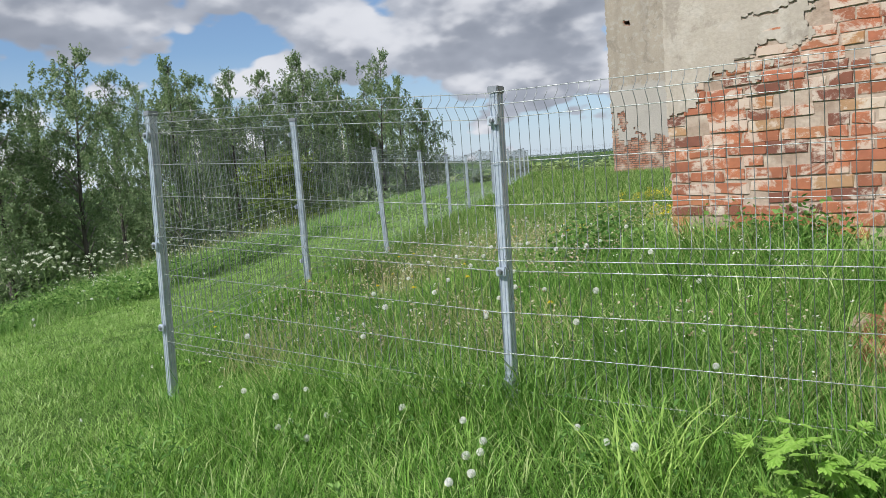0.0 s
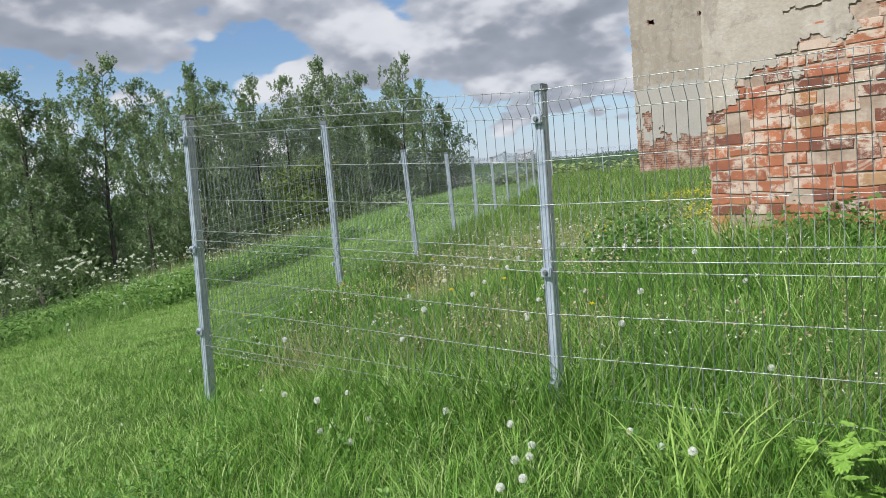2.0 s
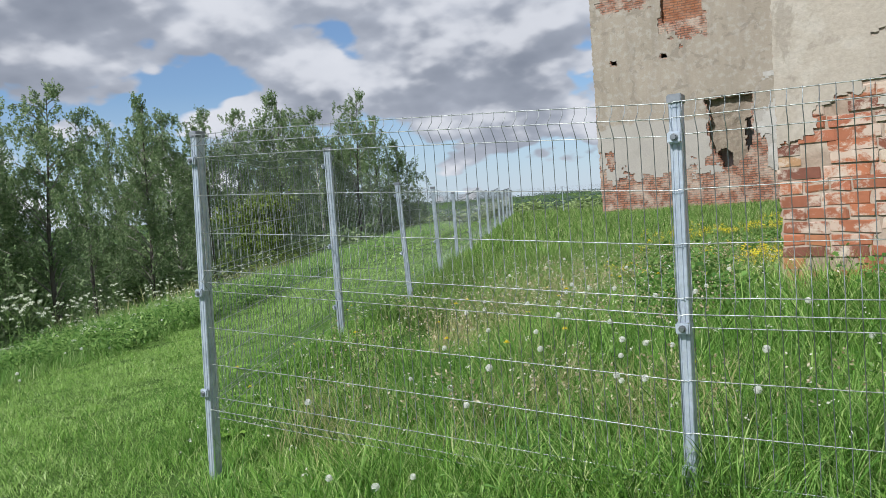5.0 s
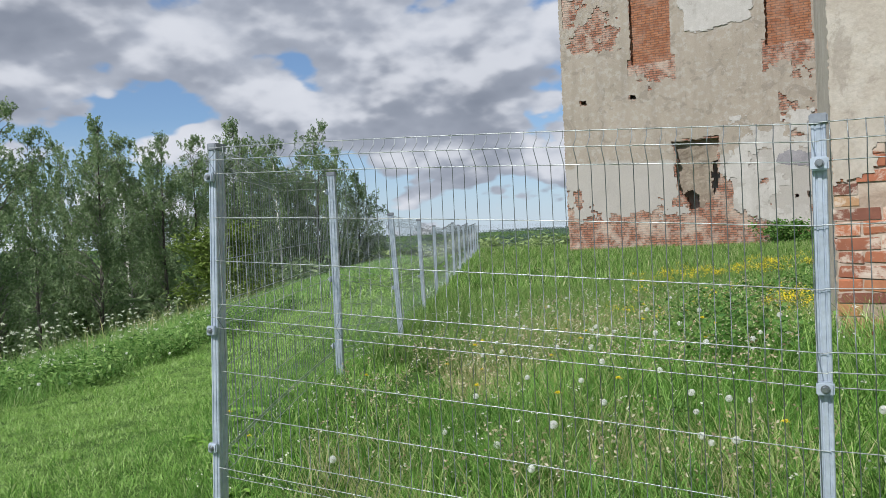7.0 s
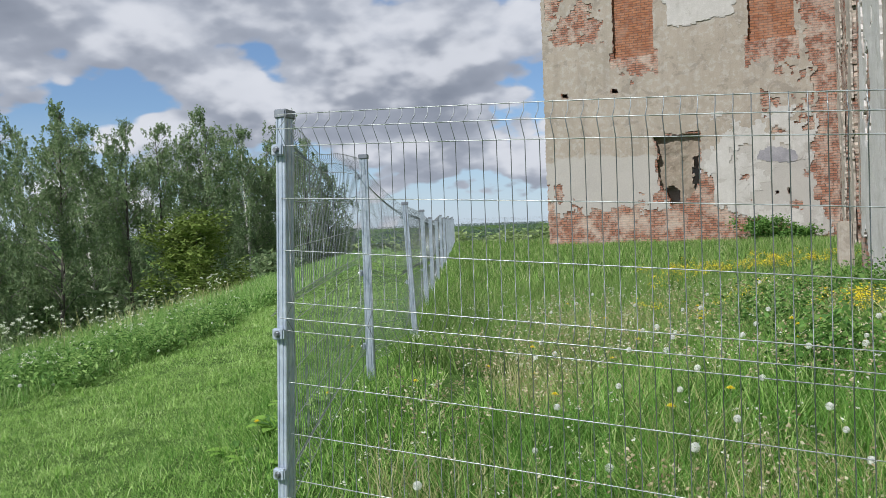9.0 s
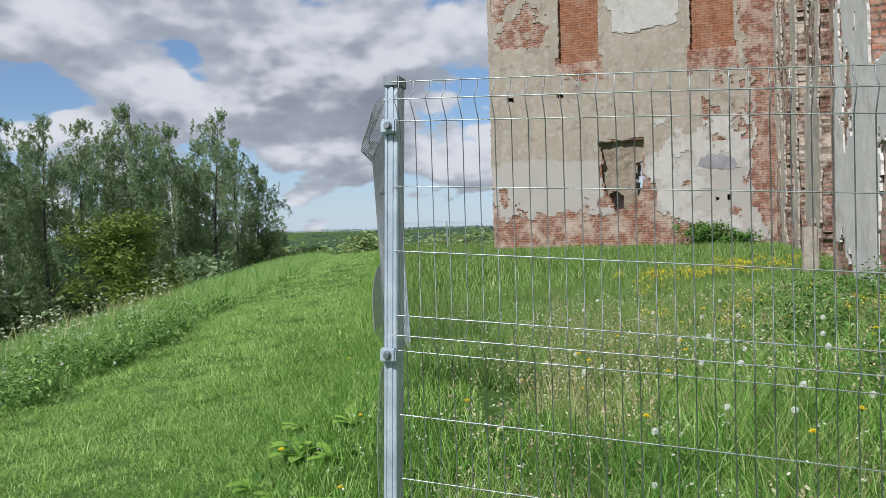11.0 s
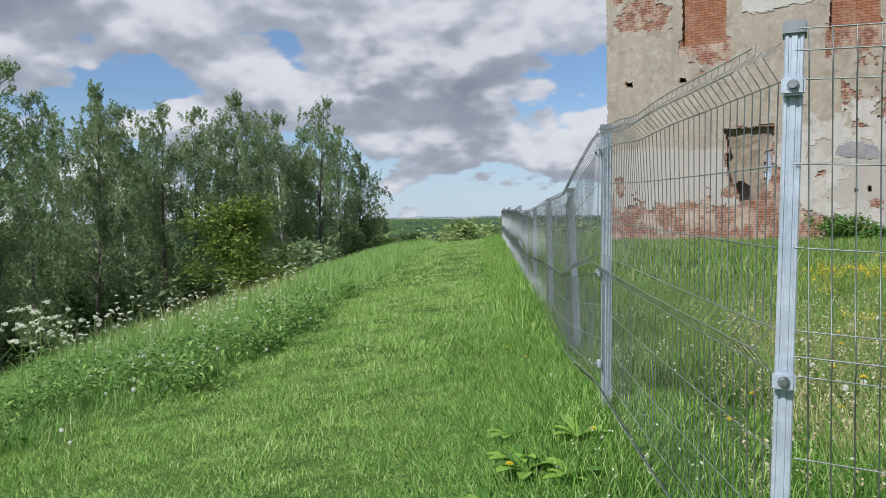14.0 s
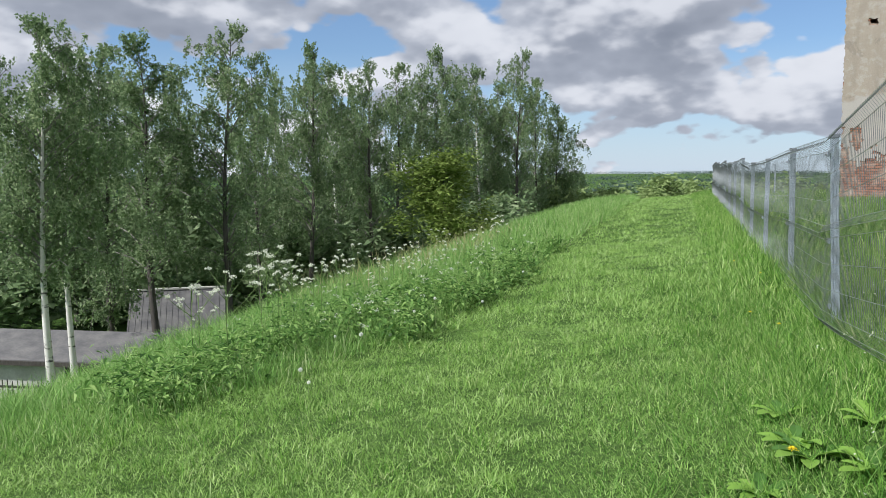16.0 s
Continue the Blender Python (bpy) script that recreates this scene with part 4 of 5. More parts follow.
def build_weeds():
    """Nettles and other leafy weeds: one thick band on the bank."""
    r = np.random.RandomState(8)
    n = 3000
    x, y, s, p = scatter(n, 2.6, 14, 3.1, 5.6, 160)
    foot = np.interp(s, [1.5, 3, 4, 5, 8], [5.2, 4.4, 3.9, 3.45, 3.25]) + 0.35 * (value_noise(x * 2, y * 2, 19, 2) - 0.5)
    keep = (r.rand(n) < np.clip(1.1 - s / 12, 0.08, 0.62)) & (value_noise(x * 1.3, y * 1.3, 26, 3) > 0.40) & (p > foot) & (r.rand(n) < np.clip(1.25 - 0.95 * (p - foot), 0.03, 1))
    x, y, s = x[keep], y[keep], s[keep]
    h = 0.10 + 0.26 * r.rand(len(x))
    tops = np.stack([x, y, ground(x, y) + h * 0.62], -1)
    v, f = hanging_leaves(r, tops, (0.13, 0.13, 0.10), 0.078, 40)
    tagged(new("bank_weeds", raw_mesh("bank_weeds", v, f, MAT_NETTLE)), "dark leafy nettles and weeds on the bank", "weeds", kind="stuff")
    n = 240
    x, y = -3.0 + 3.6 * r.rand(n), 5.2 + 3.2 * r.rand(n)
    keep = (value_noise(x * 1.2, y * 1.2, 18, 3) > 0.55) & (x > -1.9) & (y > 6.6) & ~((x > -0.5) & (y > 6.3))
    x, y = x[keep], y[keep]
    tops = np.stack([x, y, ground(x, y) + 0.25], -1)
    v, f = leaf_cloud(r, tops, (0.10, 0.10, 0.12), 0.034, 40)
    tagged(new("yard_weeds", raw_mesh("yard_weeds", v, f, MAT_NETTLE)), "dark leafy weeds between the grass of the yard", "weeds", kind="stuff")


build_weeds()
build_long_grass()


def nettle_clump(x, y, wide, high, leaf, seed):
    r = np.random.RandomState(seed)
    thing = new("nettle_clump")
    z = gz(x, y)
    thing.location = (x, y, z)
    n = 70
    c = np.stack([r.randn(n) * wide * 0.45, r.randn(n) * wide * 0.25, high * (0.25 + 0.65 * r.rand(n)) * np.ones(n)], -1)
    v, f = leaf_cloud(r, c, (0.09, 0.09, 0.09), leaf, 30)
    ob = new("foliage", raw_mesh("foliage", v, f, MAT_WEED))
    ob.parent = thing
    stems = [tube_arrays([(q[0] * 0.8, q[1] * 0.8, -0.02), tuple(q)], [0.006, 0.003], 4) for q in c[:14]]
    for sv, sf in stems:
        st = new("stem", raw_mesh("stem", [tuple(q) for q in sv], sf, MAT_STEM))
        st.parent = thing
    return tagged(thing, "dark green nettle clump at the foot of the ruin", "nettles", "nettle clumps")


for spot in ((-0.6, 31.2, 1.0, 0.9, 0.10, 1), (0.5, 31.3, 0.7, 0.5, 0.10, 2), (-0.95, 6.3, 0.35, 0.36, 0.04, 3), (-1.25, 7.6, 0.45, 0.42, 0.030, 4), (-0.9, 9.4, 0.7, 0.42, 0.032, 5), (-0.3, 9.9, 0.6, 0.5, 0.032, 7), (0.35, 6.0, 0.4, 0.22, 0.04, 6)):
    nettle_clump(*spot)


# ---- trees ----
def strand_leaves(r, starts, ends, sway, size, count):
    """Small leaves along hanging twigs, each a triangle with its tip down and outwards."""
    n = len(starts) * count
    a, b = np.repeat(np.asarray(starts), count, 0), np.repeat(np.asarray(ends), count, 0)
    q = r.rand(n)[:, None] ** 0.8
    c = a + (b - a) * q + np.array((0, 0, 1.0)) * (0.35 * (1 - q) * q) + r.randn(n, 3) * np.array(sway)
    d = r.randn(n, 3) * 0.6 + np.array((0, 0, -0.7))
    d /= np.linalg.norm(d, axis=1)[:, None]
    w = np.cross(d, r.randn(n, 3))
    w /= np.linalg.norm(w, axis=1)[:, None] + 1e-6
    L = (size * (0.6 + 0.8 * r.rand(n)))[:, None]
    v = np.stack([c - d * L * 0.5 + w * L * 0.30, c - d * L * 0.5 - w * L * 0.30, c + d * L * 0.5], 1).reshape(-1, 3)
    return v, np.arange(n * 3).reshape(-1, 3)


def tree_meshes(name, seed, height, width, leaves, leaf_size, bark, leaf_mat, droop=0.5, bare=0.16, shape=1.0, stout=0.0105, limb_mat=None):
    """Trunk, limbs and crown; a drooping tree bears its leaves on twigs that hang from arching limbs, with gaps between them."""
    r = np.random.RandomState(seed)
    lean = r.randn(2) * 0.02 * height
    hs = np.linspace(0, 1, 9)
    pts = [(lean[0] * h * h + 0.10 * math.sin(7 * h + seed), lean[1] * h * h + 0.10 * math.cos(6 * h + seed), height * h) for h in hs]
    r0 = height * stout
    trunk = tube_arrays(pts, [r0 * (1 - 0.95 * h) * (1.35 if h == 0 else 1) for h in hs], 8)
    limbs, centres, starts, ends = [], [], [], []
    weeping = droop > 0.3
    total = 58 if weeping else 46
    for k in range(total):
        h = bare + (0.985 - bare) * (k + r.rand()) / total
        base = np.array([np.interp(h, hs, [q[j] for q in pts]) for j in range(3)])
        reach = width * (np.sin(np.pi * min(1, (h - bare * 0.6) / (1 - bare * 0.6)) ** (0.62 * shape)) ** 0.6) * (0.45 + 0.75 * r.rand())
        reach = max(reach, 0.38)
        a = r.rand() * 2 * np.pi
        out = np.array((math.cos(a), math.sin(a), 0))
        rise = (1.15 if weeping else 0.75) + 0.4 * r.rand()
        line = [base + out * reach * q + np.array((0, 0, reach * (rise * q - droop * 1.1 * q ** 3))) for q in (0, 0.35, 0.7, 1.0)]
        limbs.append(tube_arrays([tuple(q) for q in line], [r0 * 0.36 * (1 - h * 0.6), r0 * 0.25 * (1 - h * 0.6), r0 * 0.12, 0.008], 4))
        m = max(3, int(9 * reach / width))
        full = 0.60 + 0.70 * r.rand()
        for q in np.linspace(0.22, 1.05, m):
            i = min(int(q * 3), 2)
            c = line[i] + (line[i + 1] - line[i]) * (q * 3 - i)
            if weeping:
                for _ in range(max(1, int(3.4 * full + r.rand()))):
                    b = r.rand() * 2 * np.pi
                    side = np.array((math.cos(b), math.sin(b), 0)) * (0.10 + 0.34 * r.rand())
                    hang = droop * (0.35 + 1.9 * r.rand() ** 1.3) * (0.35 + 0.75 * min(1, reach / width * 1.3))
                    if h > 0.93 or r.rand() < 0.14:
                        hang = -0.35 - 0.45 * r.rand()
                    starts.append(c + side * 0.2)
                    ends.append(c + side + np.array((0, 0, -hang)))
            else:
                centres.append(c + r.randn(3) * 0.14)
                centres.append(c + np.array((r.randn() * 0.25, r.randn() * 0.25, -r.rand() * droop * 1.9)))
    if weeping:
        v, f = strand_leaves(r, starts, ends, (0.055, 0.055, 0.06), leaf_size, max(1, leaves // len(starts)))
        limbs += [tube_arrays([tuple(p), tuple((p + q) / 2 + np.array((0, 0, 0.09))), tuple(q)], [0.014, 0.010, 0.006], 3) for p, q in list(zip(starts, ends))[::9]]
    else:
        v, f = leaf_cloud(r, centres, (0.22, 0.22, 0.26), leaf_size, max(1, leaves // len(centres)), True)
    wv, wf = joined(limbs)
    return raw_mesh("trunk", [tuple(q) for q in trunk[0]], trunk[1], bark, True), raw_mesh("branchwork", wv, wf, limb_mat or MAT_BARK, True), raw_mesh("crown", v, f, leaf_mat)


def tree_thing(name, meshes, label, category, m, group=""):
    e = new(name)
    e.matrix_basis = m
    for me, nm in zip(meshes, ("trunk", "branchwork", "crown")):
        ob = new(nm, me)
        ob.parent = e
        if nm == "branchwork":
            ob["kind"] = "stuff"
    return tagged(e, label, category, group)


def build_trees():
    r = np.random.RandomState(5)
    kinds = [tree_meshes("birch", 11 + k, 16.0, 2.65, 23000, 0.135, MAT_BIRCHBARK if k == 2 else MAT_BARK, MAT_BIRCH, 0.75, (0.26, 0.14, 0.34, 0.18)[k], 1.25 + 0.13 * k, limb_mat=MAT_PALEBARK) for k in range(4)]
    # direction clockwise from +y, distance, height of the top above the eye, kind
    rows = [(-65.3, 29, 4.9, 2), (-63.9, 31, 4.3, 2), (-61.2, 40, 5.8, 1), (-58.4, 36, 5.9, 0), (-53.4, 37, 6.7, 3), (-51.0, 47, 6.9, 1), (-47.2, 50, 8.1, 0), (-45.3, 58, 8.0, 2), (-42.8, 56, 8.0, 3), (-40.6, 60, 8.2, 1), (-37.6, 61, 9.7, 0), (-34.5, 66, 8.8, 2),
            (-31.7, 66, 10.2, 3), (-30.2, 72, 8.6, 1), (-28.9, 74, 6.4, 0), (-67.3, 50, 6.6, 1), (-63.3, 56, 6.6, 3), (-56.2, 55, 6.8, 2), (-49.3, 62, 8.2, 3), (-39.2, 72, 9.4, 3), (-36.0, 74, 9.0, 1), (-33.2, 78, 9.0, 0), (-44.0, 70, 7.8, 1)]
    for az, dist, up, k in rows:
        x, y = -3.6 + dist * math.sin(radians(az)), 2.2 + dist * math.cos(radians(az))
        z = gz(x, y) - 0.2
        sc = (1.36 + up - z) / 16.0
        wide = sc * (1.0 if dist > 45 else 1.2) * (0.85 + 0.3 * r.rand())
        white = k == 2
        tree_thing("birch", kinds[k], "tall birch with white bark and drooping twigs below the bank" if white else "tall grey-barked birch with a ragged crown below the bank", "tree",
                   Matrix.Translation((x, y, z)) @ Matrix.Rotation(r.rand() * 6.28, 4, "Z") @ Matrix.Diagonal((wide, wide, sc, 1)), "birch row below the bank")
    maple = tree_meshes("maple", 31, 6.0, 2.3, 12000, 0.20, MAT_BARK, MAT_MAPLE, 0.15, 0.03, 0.68)
    x, y = -3.6 + 33 * math.sin(radians(-37.0)), 2.2 + 33 * math.cos(radians(-37.0))
    z = gz(x, y) - 0.2
    tree_thing("young_maple", maple, "young yellow-green maple in front of the birches", "tree", Matrix.Translation((x, y, z)) @ Matrix.Diagonal((1.05, 1.05, (2.2 - z) / 6.0, 1)))
    bush = tree_meshes("bush", 33, 4.0, 2.4, 2200, 0.42, MAT_BARK, MAT_BUSH, 0.2, 0.0, 0.62)
    for k in range(34):
        az, dist = -30 + 34 * r.rand() ** 1.3, 62 + 70 * r.rand()
        x, y = -3.6 + dist * math.sin(radians(az)), 2.2 + dist * math.cos(radians(az))
        z = gz(x, y)
        up = -0.9 - 1.3 * r.rand()
        sc = max(0.8, (1.36 + up - z) / 4.0)
        tree_thing("willow_bush", bush, "round pale green bush below the end of the path", "bush", Matrix.Translation((x, y, z - 0.2)) @ Matrix.Rotation(r.rand() * 6.28, 4, "Z") @ Matrix.Diagonal((sc * 1.2, sc * 1.2, sc, 1)), "bushes beyond the path")
    shrub = tree_meshes("shrub", 35, 4.0, 2.6, 2600, 0.32, MAT_BARK, MAT_BIRCH, 0.2, 0.0, 0.62)
    for k in range(26):
        az, dist = -76 + 44 * (k + r.rand()) / 26, 50 + 22 * r.rand()
        x, y = -3.6 + dist * math.sin(radians(az)), 2.2 + dist * math.cos(radians(az))
        z = gz(x, y)
        sc = max(0.9, (1.36 - 1.5 - 3.0 * r.rand() - z) / 4.0)
        tree_thing("shrub", shrub, "dark green undergrowth shrub beneath the birches", "shrub", Matrix.Translation((x, y, z - 0.2)) @ Matrix.Rotation(r.rand() * 6.28, 4, "Z") @ Matrix.Diagonal((sc * 1.25, sc * 1.25, sc, 1)), "undergrowth beneath the birches")
    # far woods
    n = 1500
    az, dist = np.radians(-100 + 160 * r.rand(n)), 260 + 900 * r.rand(n) ** 0.8
    x, y = -3.6 + dist * np.sin(az), 2.2 + dist * np.cos(az)
    c = np.stack([x, y, ground(x, y) + 1.6], -1)
    v, f = leaf_cloud(r, c, (9.0, 9.0, 0.9), 1.5, 75, True)
    tagged(new("far_woods", raw_mesh("far_woods", v, f, MAT_FAR)), "dark distant woods along the horizon", "woods", kind="stuff")


build_trees()


# ---- fence ----
PANEL_H = 1.53
FOLDS = [(1.534, 0.0), (1.505, 0.003), (1.47, 0.044), (1.41, 0.0), (0.81, 0.0), (0.755, 0.044), (0.70, 0.0), (0.12, 0.0), (0.065, 0.044), (0.01, 0.0)]
BARS = [(1.53, 0.0), (1.47, 0.044), (1.41, 0.0), (1.21, 0.0), (1.01, 0.0), (0.81, 0.0), (0.755, 0.044), (0.70, 0.0), (0.50, 0.0), (0.30, 0.0), (0.12, 0.0), (0.065, 0.044), (0.01, 0.0)]


def panel(p0, p1, top0, top1, out, detail, label, sag=0.0, torn=False, seed=0):
    """A welded mesh panel with three V folds between two places; out: the side that the folds and clips are on."""
    p0, p1, out = np.array(p0), np.array(p1), np.array(out)
    r = np.random.RandomState(seed)
    thing = new("mesh_panel")
    thing.location = (*((p0 + p1) / 2), (top0 + top1) / 2 - PANEL_H)

    def place(u, z, o):
        xy = p0 + (p1 - p0) * u + out * (o + 0.045 + 0.02 * sag * math.sin(math.pi * u))
        zz = top0 + (top1 - top0) * u - PANEL_H + z - sag * math.sin(math.pi * u) * 0.04 * max(0.0, z - 0.9)
        if torn and z > 1.2:
            # the top fold came loose at the first post: kinked half way, pressed outwards
            k = (z - 1.2) / 0.33
            zz -= 0.035 * k * math.exp(-((u - 0.52) / 0.12) ** 2) - 0.03 * k * max(0.0, 0.4 - u)
            xy = xy + out * k * (0.04 * math.exp(-((u - 0.5) / 0.16) ** 2) - 0.10 * max(0.0, 0.30 - u))
        return (xy[0] - thing.location[0], xy[1] - thing.location[1], zz - thing.location[2])

    us = np.linspace(0.012, 0.988, 50)
    uprights = [tube_arrays([place(u, z, o) for z, o in FOLDS[(1 if torn and u < 0.06 else 0):]], [0.0017 if detail else 0.0013] * len(FOLDS), 4 if detail else 3) for u in us]
    spans = np.linspace(0, 1, 13 if (torn or sag) else 3)
    bars = []
    for k, (z, o) in enumerate(BARS):
        run = spans[spans > 0.06] if torn and k < 2 else spans
        bars.append(tube_arrays([place(u, z, o) for u in run], [0.0019] * len(run), 4 if detail else 3))
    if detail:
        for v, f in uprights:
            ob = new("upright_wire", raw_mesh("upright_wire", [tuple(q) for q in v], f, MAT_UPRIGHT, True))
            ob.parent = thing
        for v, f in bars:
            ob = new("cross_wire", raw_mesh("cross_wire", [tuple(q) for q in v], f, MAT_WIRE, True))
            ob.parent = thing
    else:
        for nm, group in (("wire_mesh", uprights), ("cross_mesh", bars)):
            v, f = joined(group)
            ob = new(nm, raw_mesh(nm, v, f, MAT_UPRIGHT, True))
            ob.parent = thing
            tagged(ob, kind="stuff")
    return tagged(thing, label, "fence panel", "fence panels")


def fence_post():
    """A post, its origin at its top; clips sit on its -y face."""
    thing = new("fence_post")
    # a rolled section with two grooves in each face
    quarter = [(0.022, 0.0), (0.022, 0.008), (0.0185, 0.010), (0.0185, 0.015), (0.022, 0.017), (0.022, 0.027), (0.019, 0.030), (0.013, 0.030), (0.0115, 0.0265), (0.0075, 0.0265), (0.006, 0.030)]
    ring = quarter + [(-x, y) for x, y in reversed(quarter)] + [(-x, -y) for x, y in quarter[1:]] + [(x, -y) for x, y in reversed(quarter[1:])]
    bm = bmesh.new()
    low, high = [bm.verts.new((x, y, -2.05)) for x, y in ring], [bm.verts.new((x, y, -0.012)) for x, y in ring]
    for i in range(len(ring)):
        j = (i + 1) % len(ring)
        bm.faces.new((low[i], low[j], high[j], high[i]))
    part("post_body", bm, MAT_ZINC, thing)
    bm = box(-0.027, 0.027, -0.036, 0.036, -0.03, 0.004, bevel=0.004)
    part("cap", bm, MAT_CAP, thing, "grey plastic cap")
    for z in (-0.155, -0.86, -1.40):
        bm = box(-0.026, 0.026, -0.056, -0.0342, z - 0.022, z + 0.022, bevel=0.005)
        clip = part("clip", bm, MAT_ZINC, thing, "galvanised clip")
        bm = bmesh.new()
        bmesh.ops.create_cone(bm, cap_ends=True, segments=8, radius1=0.011, radius2=0.009, depth=0.012, matrix=pose(0, -0.062, z, 90, 0, 0))
        bmesh.ops.create_cone(bm, cap_ends=True, segments=12, radius1=0.014, radius2=0.014, depth=0.003, matrix=pose(0, -0.0575, z, 90, 0, 0))
        part("bolt", bm, MAT_BOLT, clip, "steel bolt")
    return tagged(thing, "galvanised steel fence post with a grey cap", "fence post", "fence posts")


SIDE = [(-3.16, 4.09, 1.862), (-4.06, 6.51, 1.944), (-4.855, 9.0, 1.685), (-5.72, 11.53, 1.667), (-6.60, 13.99, 1.60)]
while len(SIDE) < 14:
    x, y, z = SIDE[-1]
    SIDE.append((x - 0.865, y + 2.46, gz(x - 0.865, y + 2.46) + 1.42 + 0.05 * math.sin(len(SIDE) * 2.3)))
FRONT = [(-0.66, 3.975, 1.712), (1.83, 3.86, 1.66), (4.3, 3.74, 1.66)]
FAR = [(SIDE[-1][0] + 2.35 * k, SIDE[-1][1] + 0.86 * k, SIDE[-1][2] - 0.02 * k) for k in range(1, 7)]


def build_fence():
    first = fence_post()
    side_turn, front_turn = math.degrees(math.atan2(-ALONG[0], ALONG[1])) - 90, -2.7
    lean = {1: (-0.3, 0.2), 2: (2.4, -0.4), 3: (1.0, 1.0), 6: (0, -1.5), 8: (0.8, 1.2)}
    first.matrix_basis = pose(*SIDE[0], -1.5, 1.5, front_turn)
    for k, (x, y, z) in enumerate(SIDE[1:], 1):
        a, b = lean.get(k, (0.4 * math.sin(k * 3.1), 0.7 * math.sin(k * 1.7)))
        copy_thing(first, pose(x, y, z, a, b, side_turn))
    copy_thing(first, pose(*FRONT[0], -0.6, 0.6, front_turn))
    for q in FRONT[1:]:
        copy_thing(first, pose(*q, 0.5, 0.4, front_turn))
    for k, q in enumerate(FAR):
        copy_thing(first, pose(*q, 0.8 * math.sin(k * 2.0), math.sin(k * 1.3), 20))
    for k in range(len(SIDE) - 1):
        a, b = SIDE[k], SIDE[k + 1]
        panel(a[:2], b[:2], a[2] - 0.02, b[2] - 0.02, LEFT, k < 3, "galvanised mesh panel with its top fold torn loose" if k == 0 else "galvanised welded mesh panel along the path", 0.8 if k in (0, 1) else 0.0, k == 0, k)
    face = np.array((-0.047, -1.0))
    panel(SIDE[0][:2], FRONT[0][:2], SIDE[0][2] - 0.018, FRONT[0][2] - 0.030, face, True, "galvanised welded mesh panel by the corner post", -0.5, False, 50)
    panel(FRONT[0][:2], FRONT[1][:2], FRONT[0][2] - 0.026, FRONT[1][2] - 0.012, face, True, "galvanised welded mesh panel before the brick ruin", 0.0, False, 51)
    panel(FRONT[1][:2], FRONT[2][:2], FRONT[1][2], FRONT[2][2], face, False, "galvanised welded mesh panel before the brick ruin", 0.0, False, 52)
    line = [SIDE[-1]] + FAR
    for a, b in zip(line, line[1:]):
        panel(a[:2], b[:2], a[2], b[2], (-0.334, 0.943), False, "galvanised welded mesh panel at the yard's far side", 0.0, False, 60)


build_fence()


# ---- the buildings below the bank ----
def toward(az, dist):
    return -3.65 + dist * math.sin(radians(az)), 2.19 + dist * math.cos(radians(az))


def build_cottage():
    x, y = toward(-56.7, 46)
    house = new("cottage")
    house.matrix_basis = pose(x, y, gz(x, y), 0, 0, 52)
    z0, w, l = -0.3, 3.2, 2.2
    top = 1.36 - 46 * math.tan(radians(7.9)) - gz(x, y)
    eave = top - 2.9
    bm = bm_box(bmesh.new(), -l, l, -w, w, z0, eave)
    part("wall", bm, MAT_OLDWOOD, house, "dark plank wall")
    for sy in (-1, 1):
        bm = bmesh.new()
        vs = [bm.verts.new(q) for q in ((-l - 0.4, sy * (w + 0.5), eave - 0.4), (l + 0.4, sy * (w + 0.5), eave - 0.4), (l + 0.4, 0, top), (-l - 0.4, 0, top))]
        f = bm.faces.new(vs)
        r = bmesh.ops.extrude_face_region(bm, geom=[f])
        bmesh.ops.translate(bm, vec=(0, 0, 0.09), verts=[v for v in r["geom"] if isinstance(v, bmesh.types.BMVert)])
        roof = part("roof_slope", bm, MAT_SLATE, house, "weathered grey board roof")
        for k in range(17):
            xx = -l - 0.35 + k * (2 * l + 0.7) / 16
            bm = bmesh.new()
            a, b = Vector((xx, sy * (w + 0.5), eave - 0.30)), Vector((xx, 0, top + 0.10))
            d = b - a
            bmesh.ops.create_cube(bm, size=1.0, matrix=Matrix.Translation((a + b) / 2) @ d.to_track_quat("Y", "Z").to_matrix().to_4x4() @ Matrix.Diagonal((0.06, d.length, 0.03, 1)))
            part("batten", bm, MAT_SLATE, roof)
    for sx in (-1, 1):
        bm = bmesh.new()
        a = [bm.verts.new((sx * l, -w, eave)), bm.verts.new((sx * l, w, eave)), bm.verts.new((sx * l, 0, top - 0.05))]
        f = bm.faces.new(a)
        r = bmesh.ops.extrude_face_region(bm, geom=[f])
        bmesh.ops.translate(bm, vec=(-sx * 0.15, 0, 0), verts=[v for v in r["geom"] if isinstance(v, bmesh.types.BMVert)])
        part("gable", bm, MAT_OLDWOOD, house, "dark plank gable")
    part("ridge_board", box(-l - 0.45, l + 0.45, -0.14, 0.14, top + 0.06, top + 0.15), MAT_LIMEWALL, house, "pale ridge board")
    tagged(house, "small wooden cottage with a grey board roof below the bank", "house")


